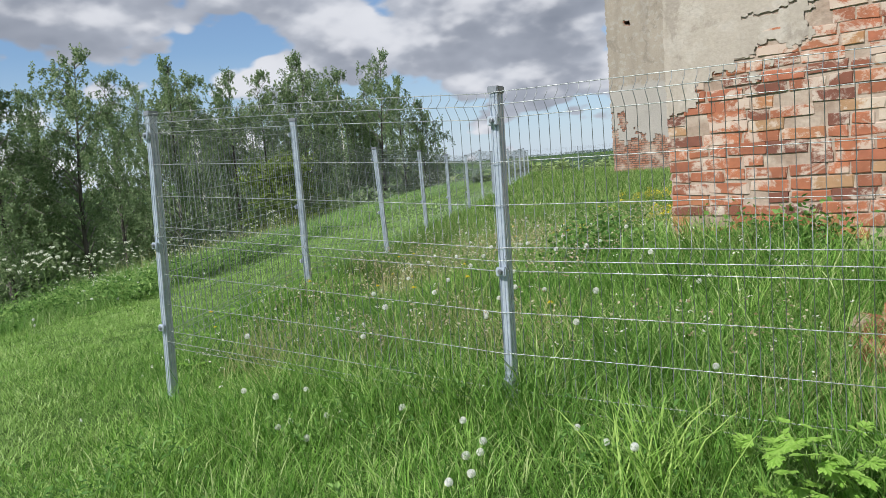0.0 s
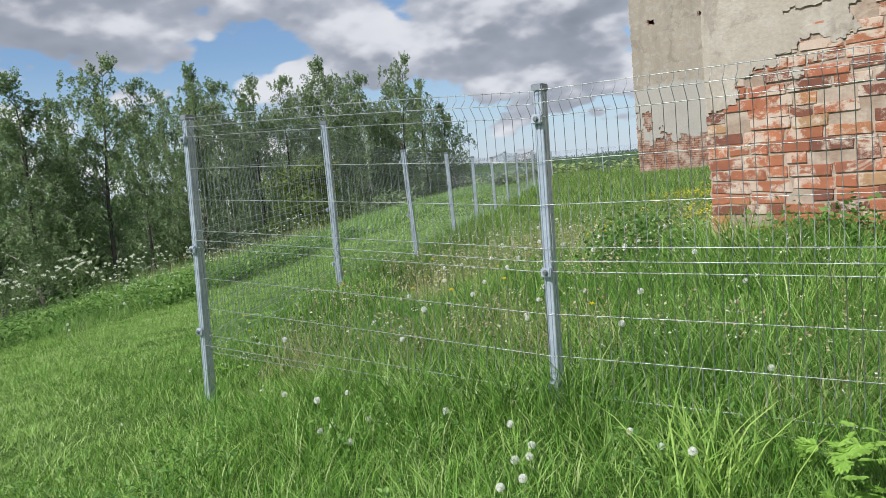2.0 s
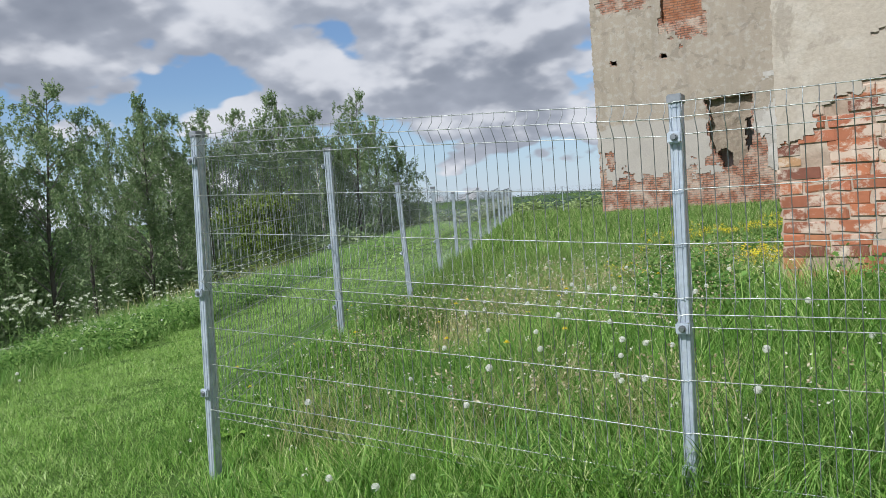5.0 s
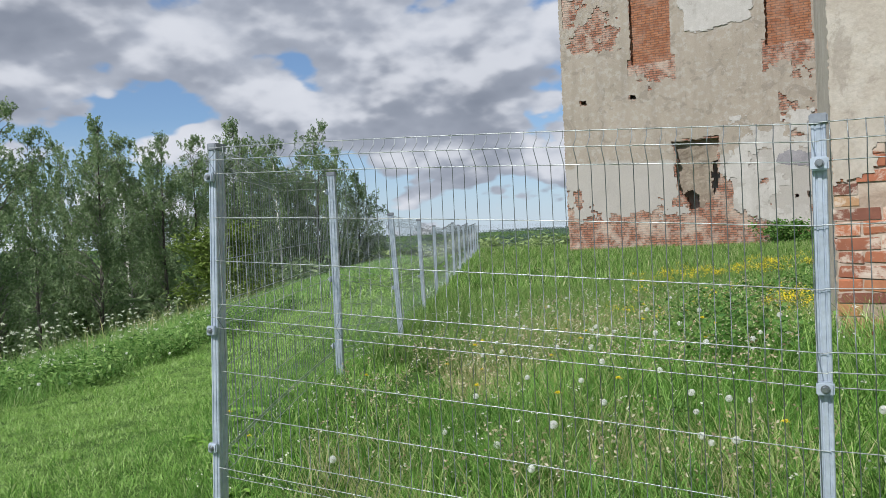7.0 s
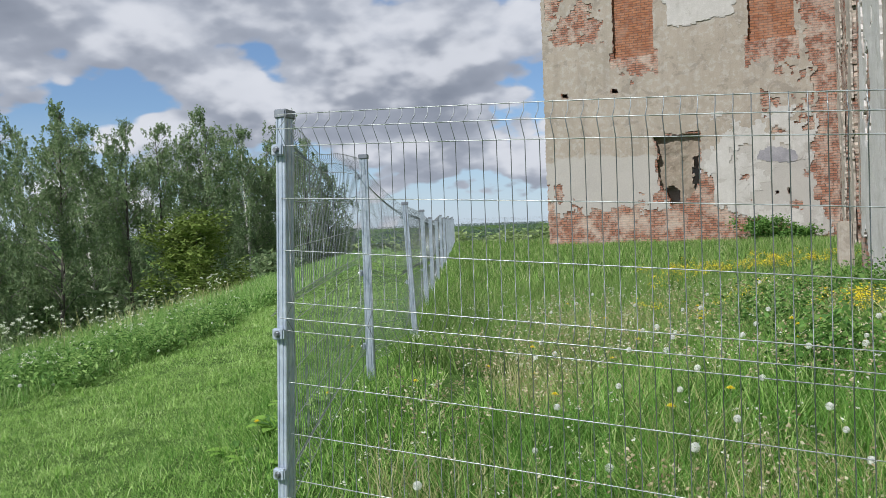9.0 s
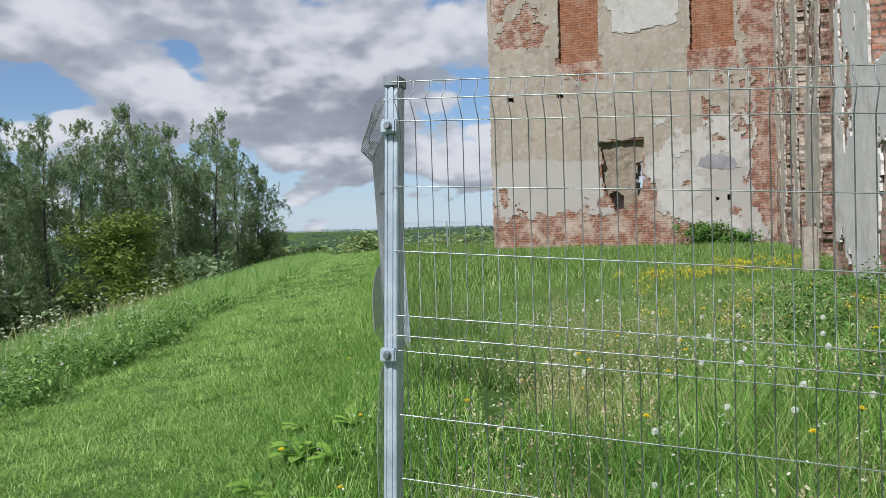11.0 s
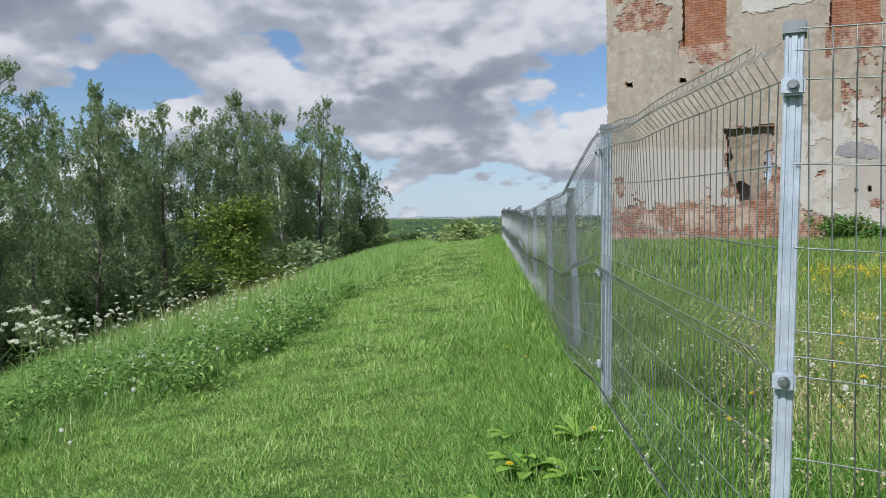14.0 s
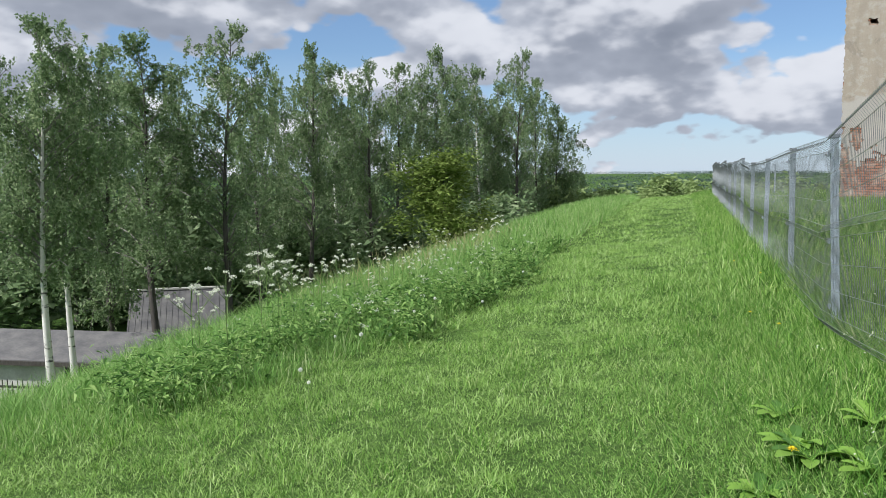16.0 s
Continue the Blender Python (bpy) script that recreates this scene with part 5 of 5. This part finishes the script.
def build_shed():
    x, y = toward(-66.0, 36)
    shed = new("shed")
    g = gz(x, y)
    shed.matrix_basis = pose(x, y, g, 0, 0, 28)
    top = 1.36 - 36 * math.tan(radians(10.0)) - g
    part("wall", box(-7, 7, -1.5, 1.5, -0.8, top - 0.72), MAT_LIMEWALL, shed, "limewashed wall")
    for sy in (-1, 1):
        bm = bmesh.new()
        vs = [bm.verts.new(q) for q in ((-7.5, sy * 1.9, top - 0.85), (7.5, sy * 1.9, top - 0.85), (7.5, 0, top), (-7.5, 0, top))]
        f = bm.faces.new(vs)
        r = bmesh.ops.extrude_face_region(bm, geom=[f])
        bmesh.ops.translate(bm, vec=(0, 0, 0.08), verts=[v for v in r["geom"] if isinstance(v, bmesh.types.BMVert)])
        part("roof_slope", bm, MAT_SLATE, shed, "weathered grey sheet roof")
    part("fascia", box(-7.5, 7.5, -1.96, -1.90, top - 0.98, top - 0.80), MAT_OLDWOOD, shed, "dark eaves board")
    for xx in (-3.5, 3.0):
        door = part("door", box(xx - 0.55, xx + 0.55, -1.56, -1.5, -0.6, top - 1.0), MAT_OLDWOOD, shed, "dark plank door")
        part("latch", box(xx + 0.32, xx + 0.46, -1.60, -1.562, (top - 1.6) / 2, (top - 1.6) / 2 + 0.05), MAT_BOLT, door)
    tagged(shed, "long low limewashed shed with a grey roof below the bank", "shed")
    # picket fence in front of it
    fence = new("picket_fence")
    x, y = toward(-66.0, 29.5)
    fence.matrix_basis = pose(x, y, gz(x, y), 0, 0, 28)
    picket = None
    for k in range(44):
        xx = -4.4 + k * 0.2
        if picket is None:
            bm = box(-0.045, 0.045, -0.012, 0.012, -0.6, 1.0)
            for v in bm.verts:
                if v.co.z > 0.9:
                    v.co.x *= 0.25
            picket = part("picket", bm, MAT_OLDWOOD, fence)
            picket.location.x = xx
        else:
            ob = new("picket", picket.data)
            ob.parent, ob.location = fence, (xx, 0, 0.03 * math.sin(k * 2.1))
    for z in (0.2, 0.75):
        part("rail", box(-4.5, 4.3, 0.015, 0.06, z - 0.04, z + 0.04), MAT_OLDWOOD, fence)
    tagged(fence, "dark wooden picket fence before the shed", "fence")


build_cottage()
build_shed()


# ---- flowers and single plants ----
def blade_leaf(bm, points, widths):
    """A leaf along points, with a raised edge to either side of its midrib."""
    rows = []
    for i, (p, w) in enumerate(zip(points, widths)):
        p = Vector(p)
        d = (Vector(points[min(i + 1, len(points) - 1)]) - Vector(points[max(i - 1, 0)])).normalized()
        s = d.cross(Vector((0, 0, 1)))
        s = s.normalized() if s.length > 1e-4 else Vector((1, 0, 0))
        up = s.cross(d)
        rows.append([bm.verts.new(p - s * w + up * w * 0.25), bm.verts.new(p), bm.verts.new(p + s * w + up * w * 0.25)])
    for a, b in zip(rows, rows[1:]):
        for j in (0, 1):
            bm.faces.new((a[j], a[j + 1], b[j + 1], b[j]))


def clock_mesh(seed):
    """A dandelion clock: a core with many rays that end in little parasols."""
    r = np.random.RandomState(seed)
    n = 130
    k = np.arange(n) + 0.5
    ph, th = np.arccos(1 - 1.85 * k / n), np.pi * (1 + 5 ** 0.5) * k
    d = np.stack([np.cos(th) * np.sin(ph), np.sin(th) * np.sin(ph), np.cos(ph)], -1)
    e = np.cross(d, [0.3, 0.2, 0.93])
    e /= np.linalg.norm(e, axis=1)[:, None]
    g = np.cross(d, e)
    R, w = 0.019, 0.0022
    v = np.concatenate([d * R + e * w, d * R + g * w, d * R - e * w, d * R - g * w, d * 0.004 + e * 0.0004, d * 0.004 - e * 0.0004], 0)
    i = np.arange(n)
    f = np.concatenate([np.stack([i, i + n, i + 2 * n, i + 3 * n], -1), np.stack([i + 4 * n, i, i + 2 * n, i + 5 * n], -1)])
    return raw_mesh("seed_head", v, f, MAT_CLOCK)


def dandelion_clock(x, y, h, heads, seed):
    r = random.Random(seed)
    thing = new("dandelion_clock")
    thing.location = (x, y, gz(x, y) - 0.01)
    a, b = r.uniform(-0.05, 0.05), r.uniform(-0.05, 0.05)
    tube("stem", [(0, 0, 0), (a * 0.3, b * 0.3, h * 0.5), (a, b, h)], [0.0028, 0.0025, 0.0022], MAT_STEM, thing, 5)
    ob = new("seed_head", heads[seed % len(heads)])
    ob.parent, ob.location = thing, (a, b, h)
    sc = r.uniform(0.7, 1.0)
    ob.scale = (sc, sc, sc)
    return tagged(thing, "white dandelion clock on a thin stem in the grass", "dandelion", "dandelion clocks")


def yellow_head(seed):
    r = np.random.RandomState(seed)
    bm = bmesh.new()
    for k in range(34):
        a = k * 2.4
        t = k / 34
        d = Vector((math.cos(a), math.sin(a), 0))
        L = 0.008 + 0.011 * (1 - t)
        up = 0.002 + 0.010 * t
        blade_leaf(bm, [d * 0.002 + Vector((0, 0, up * 0.5)), d * L * 0.6 + Vector((0, 0, up)), d * L + Vector((0, 0, up * 0.9))], [0.0016, 0.0022, 0.0010])
    me = bpy.data.meshes.new("petals")
    bm.to_mesh(me)
    bm.free()
    me.materials.append(MAT_YELLOW)
    return me


def dandelion(x, y, h, petals, seed, scale=1.0):
    r = random.Random(seed)
    thing = new("dandelion")
    thing.location = (x, y, gz(x, y) - 0.01)
    a, b = r.uniform(-0.03, 0.03), r.uniform(-0.03, 0.03)
    tube("stem", [(0, 0, 0), (a * 0.3, b * 0.3, h * 0.5), (a, b, h)], [0.003, 0.0026, 0.0024], MAT_STEM, thing, 5)
    ob = new("petals", petals)
    ob.parent, ob.location, ob.scale = thing, (a, b, h), (scale, scale, scale)
    return tagged(thing, "yellow dandelion in flower", "dandelion", "yellow dandelions")


def cow_parsley(seed, h):
    """A branching stalk with flat white umbels and a few ferny leaves."""
    r = random.Random(seed)
    thing = new("cow_parsley")
    tops, stalks = [], []
    stalks.append(tube_arrays([(0, 0, 0), (0.01, 0.01, h * 0.5), (0.02, 0, h * 0.94)], [0.006, 0.0045, 0.003], 5))
    tops.append(Vector((0.02, 0, h * 0.94)))
    for k in range(7):
        z = h * r.uniform(0.45, 0.85)
        a = k * 2.4 + r.uniform(-0.4, 0.4)
        reach = r.uniform(0.08, 0.28) * h
        p = Vector((math.cos(a) * reach, math.sin(a) * reach, min(h * 1.0, z + reach * r.uniform(0.8, 1.3))))
        stalks.append(tube_arrays([(0.01, 0, z), (p.x * 0.6, p.y * 0.6, (z + p.z) / 2 + 0.01), tuple(p)], [0.0035, 0.0028, 0.002], 4))
        tops.append(p)
    v, f = joined(stalks)
    ob = new("stalk", raw_mesh("stalk", v, f, MAT_STEM, True))
    ob.parent = thing
    for p in tops:
        bm = bmesh.new()
        w = r.uniform(0.020, 0.040)
        tip = Matrix.Rotation(r.uniform(-0.6, 0.6), 3, "X") @ Matrix.Rotation(r.uniform(-0.6, 0.6), 3, "Y")
        for j in range(9):
            a, d = j * 2.4, w * math.sqrt((j + 0.3) / 9)
            c = p + tip @ Vector((math.cos(a) * d, math.sin(a) * d, 0.02 + r.uniform(-0.006, 0.006) - d * d * 10))
            for i in range(5):
                q = c + Vector((r.gauss(0, 0.0045), r.gauss(0, 0.0045), r.gauss(0, 0.004)))
                e = Vector((r.uniform(-1, 1), r.uniform(-1, 1), r.uniform(-1, 1))).normalized() * 0.0066
                g = e.cross(Vector((r.uniform(-1, 1), r.uniform(-1, 1), r.uniform(-1, 1)))).normalized() * 0.0066
                bm.faces.new([bm.verts.new(q + e), bm.verts.new(q + g), bm.verts.new(q - e), bm.verts.new(q - g)])
        part("umbel", bm, MAT_WHITE, thing, "white flower umbel")
    bm = bmesh.new()
    for k in range(46):
        a, z, d = r.uniform(0, 6.28), h * r.uniform(0.05, 0.5), r.uniform(0.03, 0.2)
        c = Vector((math.cos(a) * d, math.sin(a) * d, z))
        e = Vector((math.cos(a + r.uniform(-1, 1)), math.sin(a + r.uniform(-1, 1)), r.uniform(-0.3, 0.3)))
        blade_leaf(bm, [c, c + e * 0.03, c + e * 0.06], [0.004, 0.013, 0.002])
    part("leaves", bm, MAT_WEED, thing)
    return tagged(thing, "cow parsley with white umbels on the bank", "wild flower", "cow parsley")


def lobed_plant():
    thing = new("lobed_plant")
    x, y = 0.68, 3.52
    thing.location = (x, y, gz(x, y) - 0.01)
    r = random.Random(4)
    for k in range(64):
        a, reach, h = k * 2.4, 0.03 + 0.20 * r.random() ** 0.7, 0.07 + 0.22 * r.random()
        c = Vector((math.cos(a) * reach, math.sin(a) * reach, h))
        tube("stalk", [(0, 0, 0), (c.x * 0.4, c.y * 0.4, h * 0.6), tuple(c)], [0.0026, 0.0022, 0.0016], MAT_STEM, thing, 4)
        out, slope = Vector((math.cos(a), math.sin(a), 0)), r.uniform(-0.9, 0.4)
        along = (out + Vector((0, 0, slope))).normalized()
        across = Vector((-math.sin(a), math.cos(a), r.uniform(-0.4, 0.4))).normalized()
        size = r.uniform(0.6, 0.95)
        bm = bmesh.new()
        for j in range(5):
            w = (j - 2) * 0.66
            L = (0.052, 0.070, 0.086, 0.070, 0.052)[j] * size
            d = along * math.cos(w) + across * math.sin(w)
            blade_leaf(bm, [c, c + d * L * 0.4, c + d * L * 0.62, c + d * L], [0.003, 0.011 * size, 0.014 * size, 0.001])
            for sd in (-1, 1):
                d2 = along * math.cos(w + sd * 0.55) + across * math.sin(w + sd * 0.55)
                m = c + d * L * 0.45
                blade_leaf(bm, [m, m + d2 * L * 0.22, m + d2 * L * 0.42], [0.005, 0.0075, 0.001])
        part("leaf", bm, MAT_LOBED, thing)
    tagged(thing, "fresh green plant with deeply lobed leaves in the meadow", "plant")


def dock_plant(x, y, seed, n=12, size=0.2):
    thing = new("broad_leaved_weed")
    thing.location = (x, y, gz(x, y) - 0.01)
    r = random.Random(seed)
    for k in range(n):
        a, L = k * 2.4 + r.uniform(-0.3, 0.3), size * r.uniform(0.6, 1.1)
        d = Vector((math.cos(a), math.sin(a), 0))
        lift = r.uniform(0.25, 0.7)
        pts = [d * L * q + Vector((0, 0, L * lift * (1.5 * q - 0.9 * q * q))) for q in (0, 0.25, 0.5, 0.75, 0.92, 1.0)]
        bm = bmesh.new()
        blade_leaf(bm, pts, [0.005, L * 0.12, L * 0.19, L * 0.17, L * 0.09, 0.003])
        part("leaf", bm, MAT_LOBED if k % 3 else MAT_WEED, thing)
    return tagged(thing, "low weed with broad pale green leaves at the path's edge", "weed", "broad-leaved weeds")


def dock_stalk(x, y, h, seed):
    """A tall dark branching weed stalk with narrow leaves and buds."""
    r = random.Random(seed)
    thing = new("dock_stalk")
    thing.location = (x, y, gz(x, y) - 0.01)
    tube("stalk", [(0, 0, 0), (0.02, 0, h * 0.5), (0.05, 0.02, h)], [0.006, 0.005, 0.003], MAT_STEM, thing, 5)
    bm = bmesh.new()
    for k in range(9):
        z = h * (0.3 + 0.65 * k / 9)
        a, L = k * 2.4, r.uniform(0.10, 0.20)
        d = Vector((math.cos(a), math.sin(a), 0.9))
        tube("branch", [(0.03, 0, z), tuple(Vector((0.03, 0, z)) + d * L)], [0.0035, 0.002], MAT_STEM, thing, 4)
        for j in range(9):
            c = Vector((0.03, 0, z)) + d * L * r.uniform(0.3, 1.05)
            e = Vector((r.uniform(-1, 1), r.uniform(-1, 1), r.uniform(-0.6, 0.8))) * 0.022
            blade_leaf(bm, [c, c + e * 0.5, c + e], [0.002, 0.006, 0.001])
    part("leaves", bm, MAT_WEED, thing)
    return tagged(thing, "tall dark weed stalk rising from the yard grass", "weed", "weed stalks")


def yellow_cress(x, y, h, seed, petals):
    r = random.Random(seed)
    thing = new("yellow_cress")
    thing.location = (x, y, gz(x, y) - 0.01)
    stalks, bm = [], bmesh.new()
    for k in range(5):
        a, d = k * 1.3 + r.random(), r.uniform(0.03, 0.12)
        p = Vector((math.cos(a) * d, math.sin(a) * d, h * r.uniform(0.75, 1.0)))
        stalks.append(tube_arrays([(0, 0, 0), (p.x * 0.5, p.y * 0.5, p.z * 0.6), tuple(p)], [0.003, 0.0024, 0.0018], 4))
        for j in range(16):
            c = p + Vector((r.gauss(0, 0.02), r.gauss(0, 0.02), r.gauss(0, 0.02)))
            e = Vector((r.uniform(-1, 1), r.uniform(-1, 1), r.uniform(-0.4, 0.4))).normalized() * 0.009
            g = e.cross(Vector((0, 0, 1)))
            bm.faces.new([bm.verts.new(c + e), bm.verts.new(c + g), bm.verts.new(c - e), bm.verts.new(c - g)])
    for v, f in stalks:
        ob = new("stalk", raw_mesh("stalk", [tuple(q) for q in v], f, MAT_STEM, True))
        ob.parent = thing
    part("blossom", bm, MAT_YELLOW, thing, "bright yellow blossom")
    return tagged(thing, "yellow flowering cress in the fenced yard", "wild flower", "yellow cress in the yard")


# heads of the clocks before and behind the front fence
CLOCKS = [(-2.17, 3.61, 0.25), (-1.84, 3.57, 0.25), (-1.80, 3.66, 0.27), (-1.71, 3.54, 0.15), (-1.52, 3.64, 0.18), (-1.16, 3.67, 0.23), (-0.75, 3.50, 0.265), (-0.575, 3.50, 0.21), (-0.156, 3.46, 0.30), (-0.04, 3.45, 0.28),
          (0.095, 3.32, 0.325), (-0.62, 3.36, 0.18), (-0.57, 3.38, 0.19), (-0.46, 3.13, 0.21), (-0.50, 3.05, 0.20), (-1.55, 3.44, 0.13), (-1.74, 3.47, 0.11), (-2.05, 4.62, 0.39), (0.295, 4.0, 0.44), (-0.04, 5.13, 0.61)]


def build_flowers():
    heads = [clock_mesh(k) for k in range(3)]
    petals = yellow_head(1)
    r = random.Random(12)
    for k, (x, y, z) in enumerate(CLOCKS):
        dandelion_clock(x, y, max(0.08, z - gz(x, y)), heads, k)
    for k in range(34):
        x, y = r.uniform(-3.2, -0.2), r.uniform(4.3, 9.5)
        s, p = fence_coords(x, y)
        if p < -0.3 and not (x > -0.7 and y > 6.0):
            dandelion_clock(x, y, r.uniform(0.28, 0.42), heads, 100 + k)
    for k in range(14):
        x, y = r.uniform(-2.9, -0.7), r.uniform(4.2, 6.3)
        dandelion_clock(x, y, r.uniform(0.24, 0.40), heads, 600 + k)
    for k in range(24):
        s, p = r.uniform(3, 12), r.uniform(3.0, 4.6)
        dandelion_clock(CORNER[0] + ALONG[0] * s + LEFT[0] * p, CORNER[1] + ALONG[1] * s + LEFT[1] * p, r.uniform(0.08, 0.3), heads, 200 + k)
    dandelion(-4.32, 5.45, 0.12, petals, 1, 1.3)
    for k in range(26):
        x, y = r.uniform(-3.4, -0.4), r.uniform(4.6, 11)
        s, p = fence_coords(x, y)
        if p < -0.3 and not (x > -0.7 and y > 6.0):
            dandelion(x, y, r.uniform(0.22, 0.42), petals, 300 + k, 1.2)
    for k in range(6):
        s, p = r.uniform(1.0, 9.0), r.uniform(0.15, 0.6)
        dandelion(CORNER[0] + ALONG[0] * s + LEFT[0] * p, CORNER[1] + ALONG[1] * s + LEFT[1] * p, r.uniform(0.1, 0.25), petals, 400 + k)
    plants = [cow_parsley(k, 0.8 + 0.07 * k) for k in range(4)]
    spots = [(r.uniform(3.6, 6.6), r.uniform(4.35, 5.6)) for _ in range(11)] + [(r.uniform(5.5, 8.5), r.uniform(4.0, 5.6)) for _ in range(9)] + [(r.uniform(8.5, 14), r.uniform(4.2, 5.4)) for _ in range(6)]
    for k, (s, p) in enumerate(spots):
        x, y = CORNER[0] + ALONG[0] * s + LEFT[0] * p, CORNER[1] + ALONG[1] * s + LEFT[1] * p
        m = Matrix.Translation((x, y, gz(x, y) - 0.02)) @ Matrix.Rotation(r.uniform(0, 6.28), 4, "Z") @ Matrix.Scale(r.uniform(0.8, 1.2) if s < 5.9 else r.uniform(0.65, 0.9), 4)
        if k < 4:
            plants[k].matrix_basis = m
        else:
            copy_thing(plants[k % 4], m)
    lobed_plant()
    dock_stalk(-1.56, 7.5, 0.74, 1)
    dock_stalk(-1.35, 7.3, 0.50, 2)
    dock_plant(-4.30, 5.62, 1, 14, 0.20)
    dock_plant(-4.12, 5.95, 2, 10, 0.17)
    dock_plant(-4.42, 5.30, 3, 9, 0.15)
    dock_plant(-4.05, 5.50, 5, 10, 0.16)
    dock_plant(-3.55, 4.55, 4, 9, 0.14)
    dock_plant(-4.55, 6.15, 6, 10, 0.17)
    dock_plant(-4.38, 5.75, 7, 11, 0.17)
    dock_plant(-3.85, 5.05, 8, 9, 0.15)
    dock_plant(-4.2, 5.15, 9, 9, 0.15)
    for k in range(84):
        q = r.random()
        yellow_cress(-2.7 + 2.9 * q + r.gauss(0, 0.25), 13.0 + 4.6 * q + r.gauss(0, 0.6), r.uniform(0.22, 0.38), 500 + k, petals)
    for k in range(12):
        yellow_cress(-2.6 + 1.8 * r.random(), 8.2 + 3.4 * r.random(), r.uniform(0.26, 0.36), 700 + k, petals)
    for k in range(9):
        yellow_cress(-0.68 + r.gauss(0, 0.06), 7.75 + r.gauss(0, 0.3), r.uniform(0.30, 0.42), 800 + k, petals)
    for k, (x, y, z) in enumerate(((-1.06, 7.1, 0.70), (-2.0, 8.66, 0.65), (-3.29, 6.84, 0.36), (-2.83, 6.49, 0.39), (-1.92, 9.0, 0.58), (-2.66, 8.46, 0.52))):
        dandelion(x, y, max(0.12, z - gz(x, y)), petals, 850 + k, 1.3)


build_flowers()


def build_specks():
    """Tiny white and cream blossoms on the tips of the meadow."""
    r = np.random.RandomState(44)
    n = 1700
    x, y = -4.6 + 5.4 * r.rand(n), 3.2 + 8.0 * r.rand(n)
    s, p = fence_coords(x, y)
    keep = (p < 0.5) & ~((x > -0.5) & (y > 6.2)) & (value_noise(x * 1.5, y * 1.5, 45, 3) > 0.45) & ((y > 4.2) | (r.rand(n) < 0.25))
    x, y, p = x[keep], y[keep], p[keep]
    c = np.stack([x, y, ground(x, y) + np.where(p > -0.2, 0.10, 0.22) + 0.14 * r.rand(len(x))], -1)
    v, f = leaf_cloud(r, c, (0.012, 0.012, 0.008), 0.014, 4)
    tagged(new("small_blossoms", raw_mesh("small_blossoms", v, f, MAT_WHITE)), "tiny white blossoms among the meadow grass", "wild flowers", kind="stuff")
    # single small heads over the bank
    x, y, s, p = scatter(190, 3.6, 11, 3.4, 4.9, 170)
    keep = value_noise(x * 1.4, y * 1.4, 47, 2) > 0.42
    x, y = x[keep], y[keep]
    c = np.stack([x, y, ground(x, y) + 0.34 + 0.20 * r.rand(len(x))], -1)
    v, f = leaf_cloud(r, c, (0.014, 0.014, 0.008), 0.013, 12)
    tagged(new("bank_blossoms", raw_mesh("bank_blossoms", v, f, MAT_WHITE)), "small cream blossoms over the weeds of the bank", "wild flowers", kind="stuff")
    q = random.Random(6)
    mesh = brick_meshes()
    for k in range(9):
        bx, by = q.uniform(0.82, 1.35), q.uniform(4.45, 5.0)
        ob = new("loose_brick", mesh[k % 6])
        ob.matrix_basis = Matrix.Translation((bx, by, gz(bx, by) + 0.05 + 0.06 * (k % 3))) @ Matrix.Rotation(q.uniform(0, 3.1), 4, "Z") @ Matrix.Rotation(q.uniform(-0.3, 0.3), 4, "X") @ Matrix.Diagonal((0.26, 0.14, 0.09, 1))
        tagged(ob, "fallen orange-red brick lying in the grass", "brick", "fallen bricks")



# ---- bricks of the near wall, one by one ----
def brick_meshes():
    """Rough brick shapes one unit long, high and deep, with knocked-off edges."""
    made = []
    for k in range(6):
        r = random.Random(k)
        bm = box(-0.5, 0.5, -0.5, 0.5, -0.5, 0.5)
        bmesh.ops.bevel(bm, geom=list(bm.edges), offset=0.035, segments=1, affect="EDGES")
        for v in bm.verts:
            v.co.x += r.uniform(-0.035, 0.03)
            v.co.y += r.uniform(-0.02, 0.02)
            v.co.z += r.uniform(-0.12, 0.09)
        me = bpy.data.meshes.new("brick")
        bm.to_mesh(me)
        bm.free()
        me.materials.append(MAT_BRICK)
        made.append(me)
    return made


def build_bricks():
    r = random.Random(21)
    meshes = brick_meshes()
    turn = math.atan2(BLOCK_RUN[1], BLOCK_RUN[0])
    z, row = 0.46, 0
    while z < 2.80:
        h = r.uniform(0.064, 0.078)
        u = r.uniform(-0.015, 0.02)
        start = u
        while u < 1.75:
            head = (row % 2 == 0 and u == start) or r.random() < 0.42
            w = r.uniform(0.11, 0.14) if head else r.uniform(0.22, 0.28)
            if block_bare(np.array([u + w / 2]), np.array([z + h / 2 - 0.16]))[0] and r.random() > 0.03:
                depth = 0.16
                proud = r.uniform(0.001, 0.007) - (0.03 if r.random() < 0.10 else 0)
                c = BLOCK_O + BLOCK_RUN * (u + w / 2) + BLOCK_OUT * (proud - depth / 2)
                ob = new("brick", meshes[r.randrange(len(meshes))])
                ob.parent = BLOCK
                ob.matrix_basis = Matrix.Translation((c[0], c[1], z + h / 2 + r.uniform(-0.005, 0.005) + 0.010 * math.sin(2.1 * u + 0.7 * row))) @ Matrix.Rotation(turn, 4, "Z") @ Matrix.Rotation(r.uniform(-0.03, 0.03), 4, "Y") @ Matrix.Diagonal((w, depth, h, 1))
            u += w + r.uniform(0.006, 0.020)
        z += h + r.uniform(0.008, 0.013)
        row += 1


build_bricks()
build_specks()
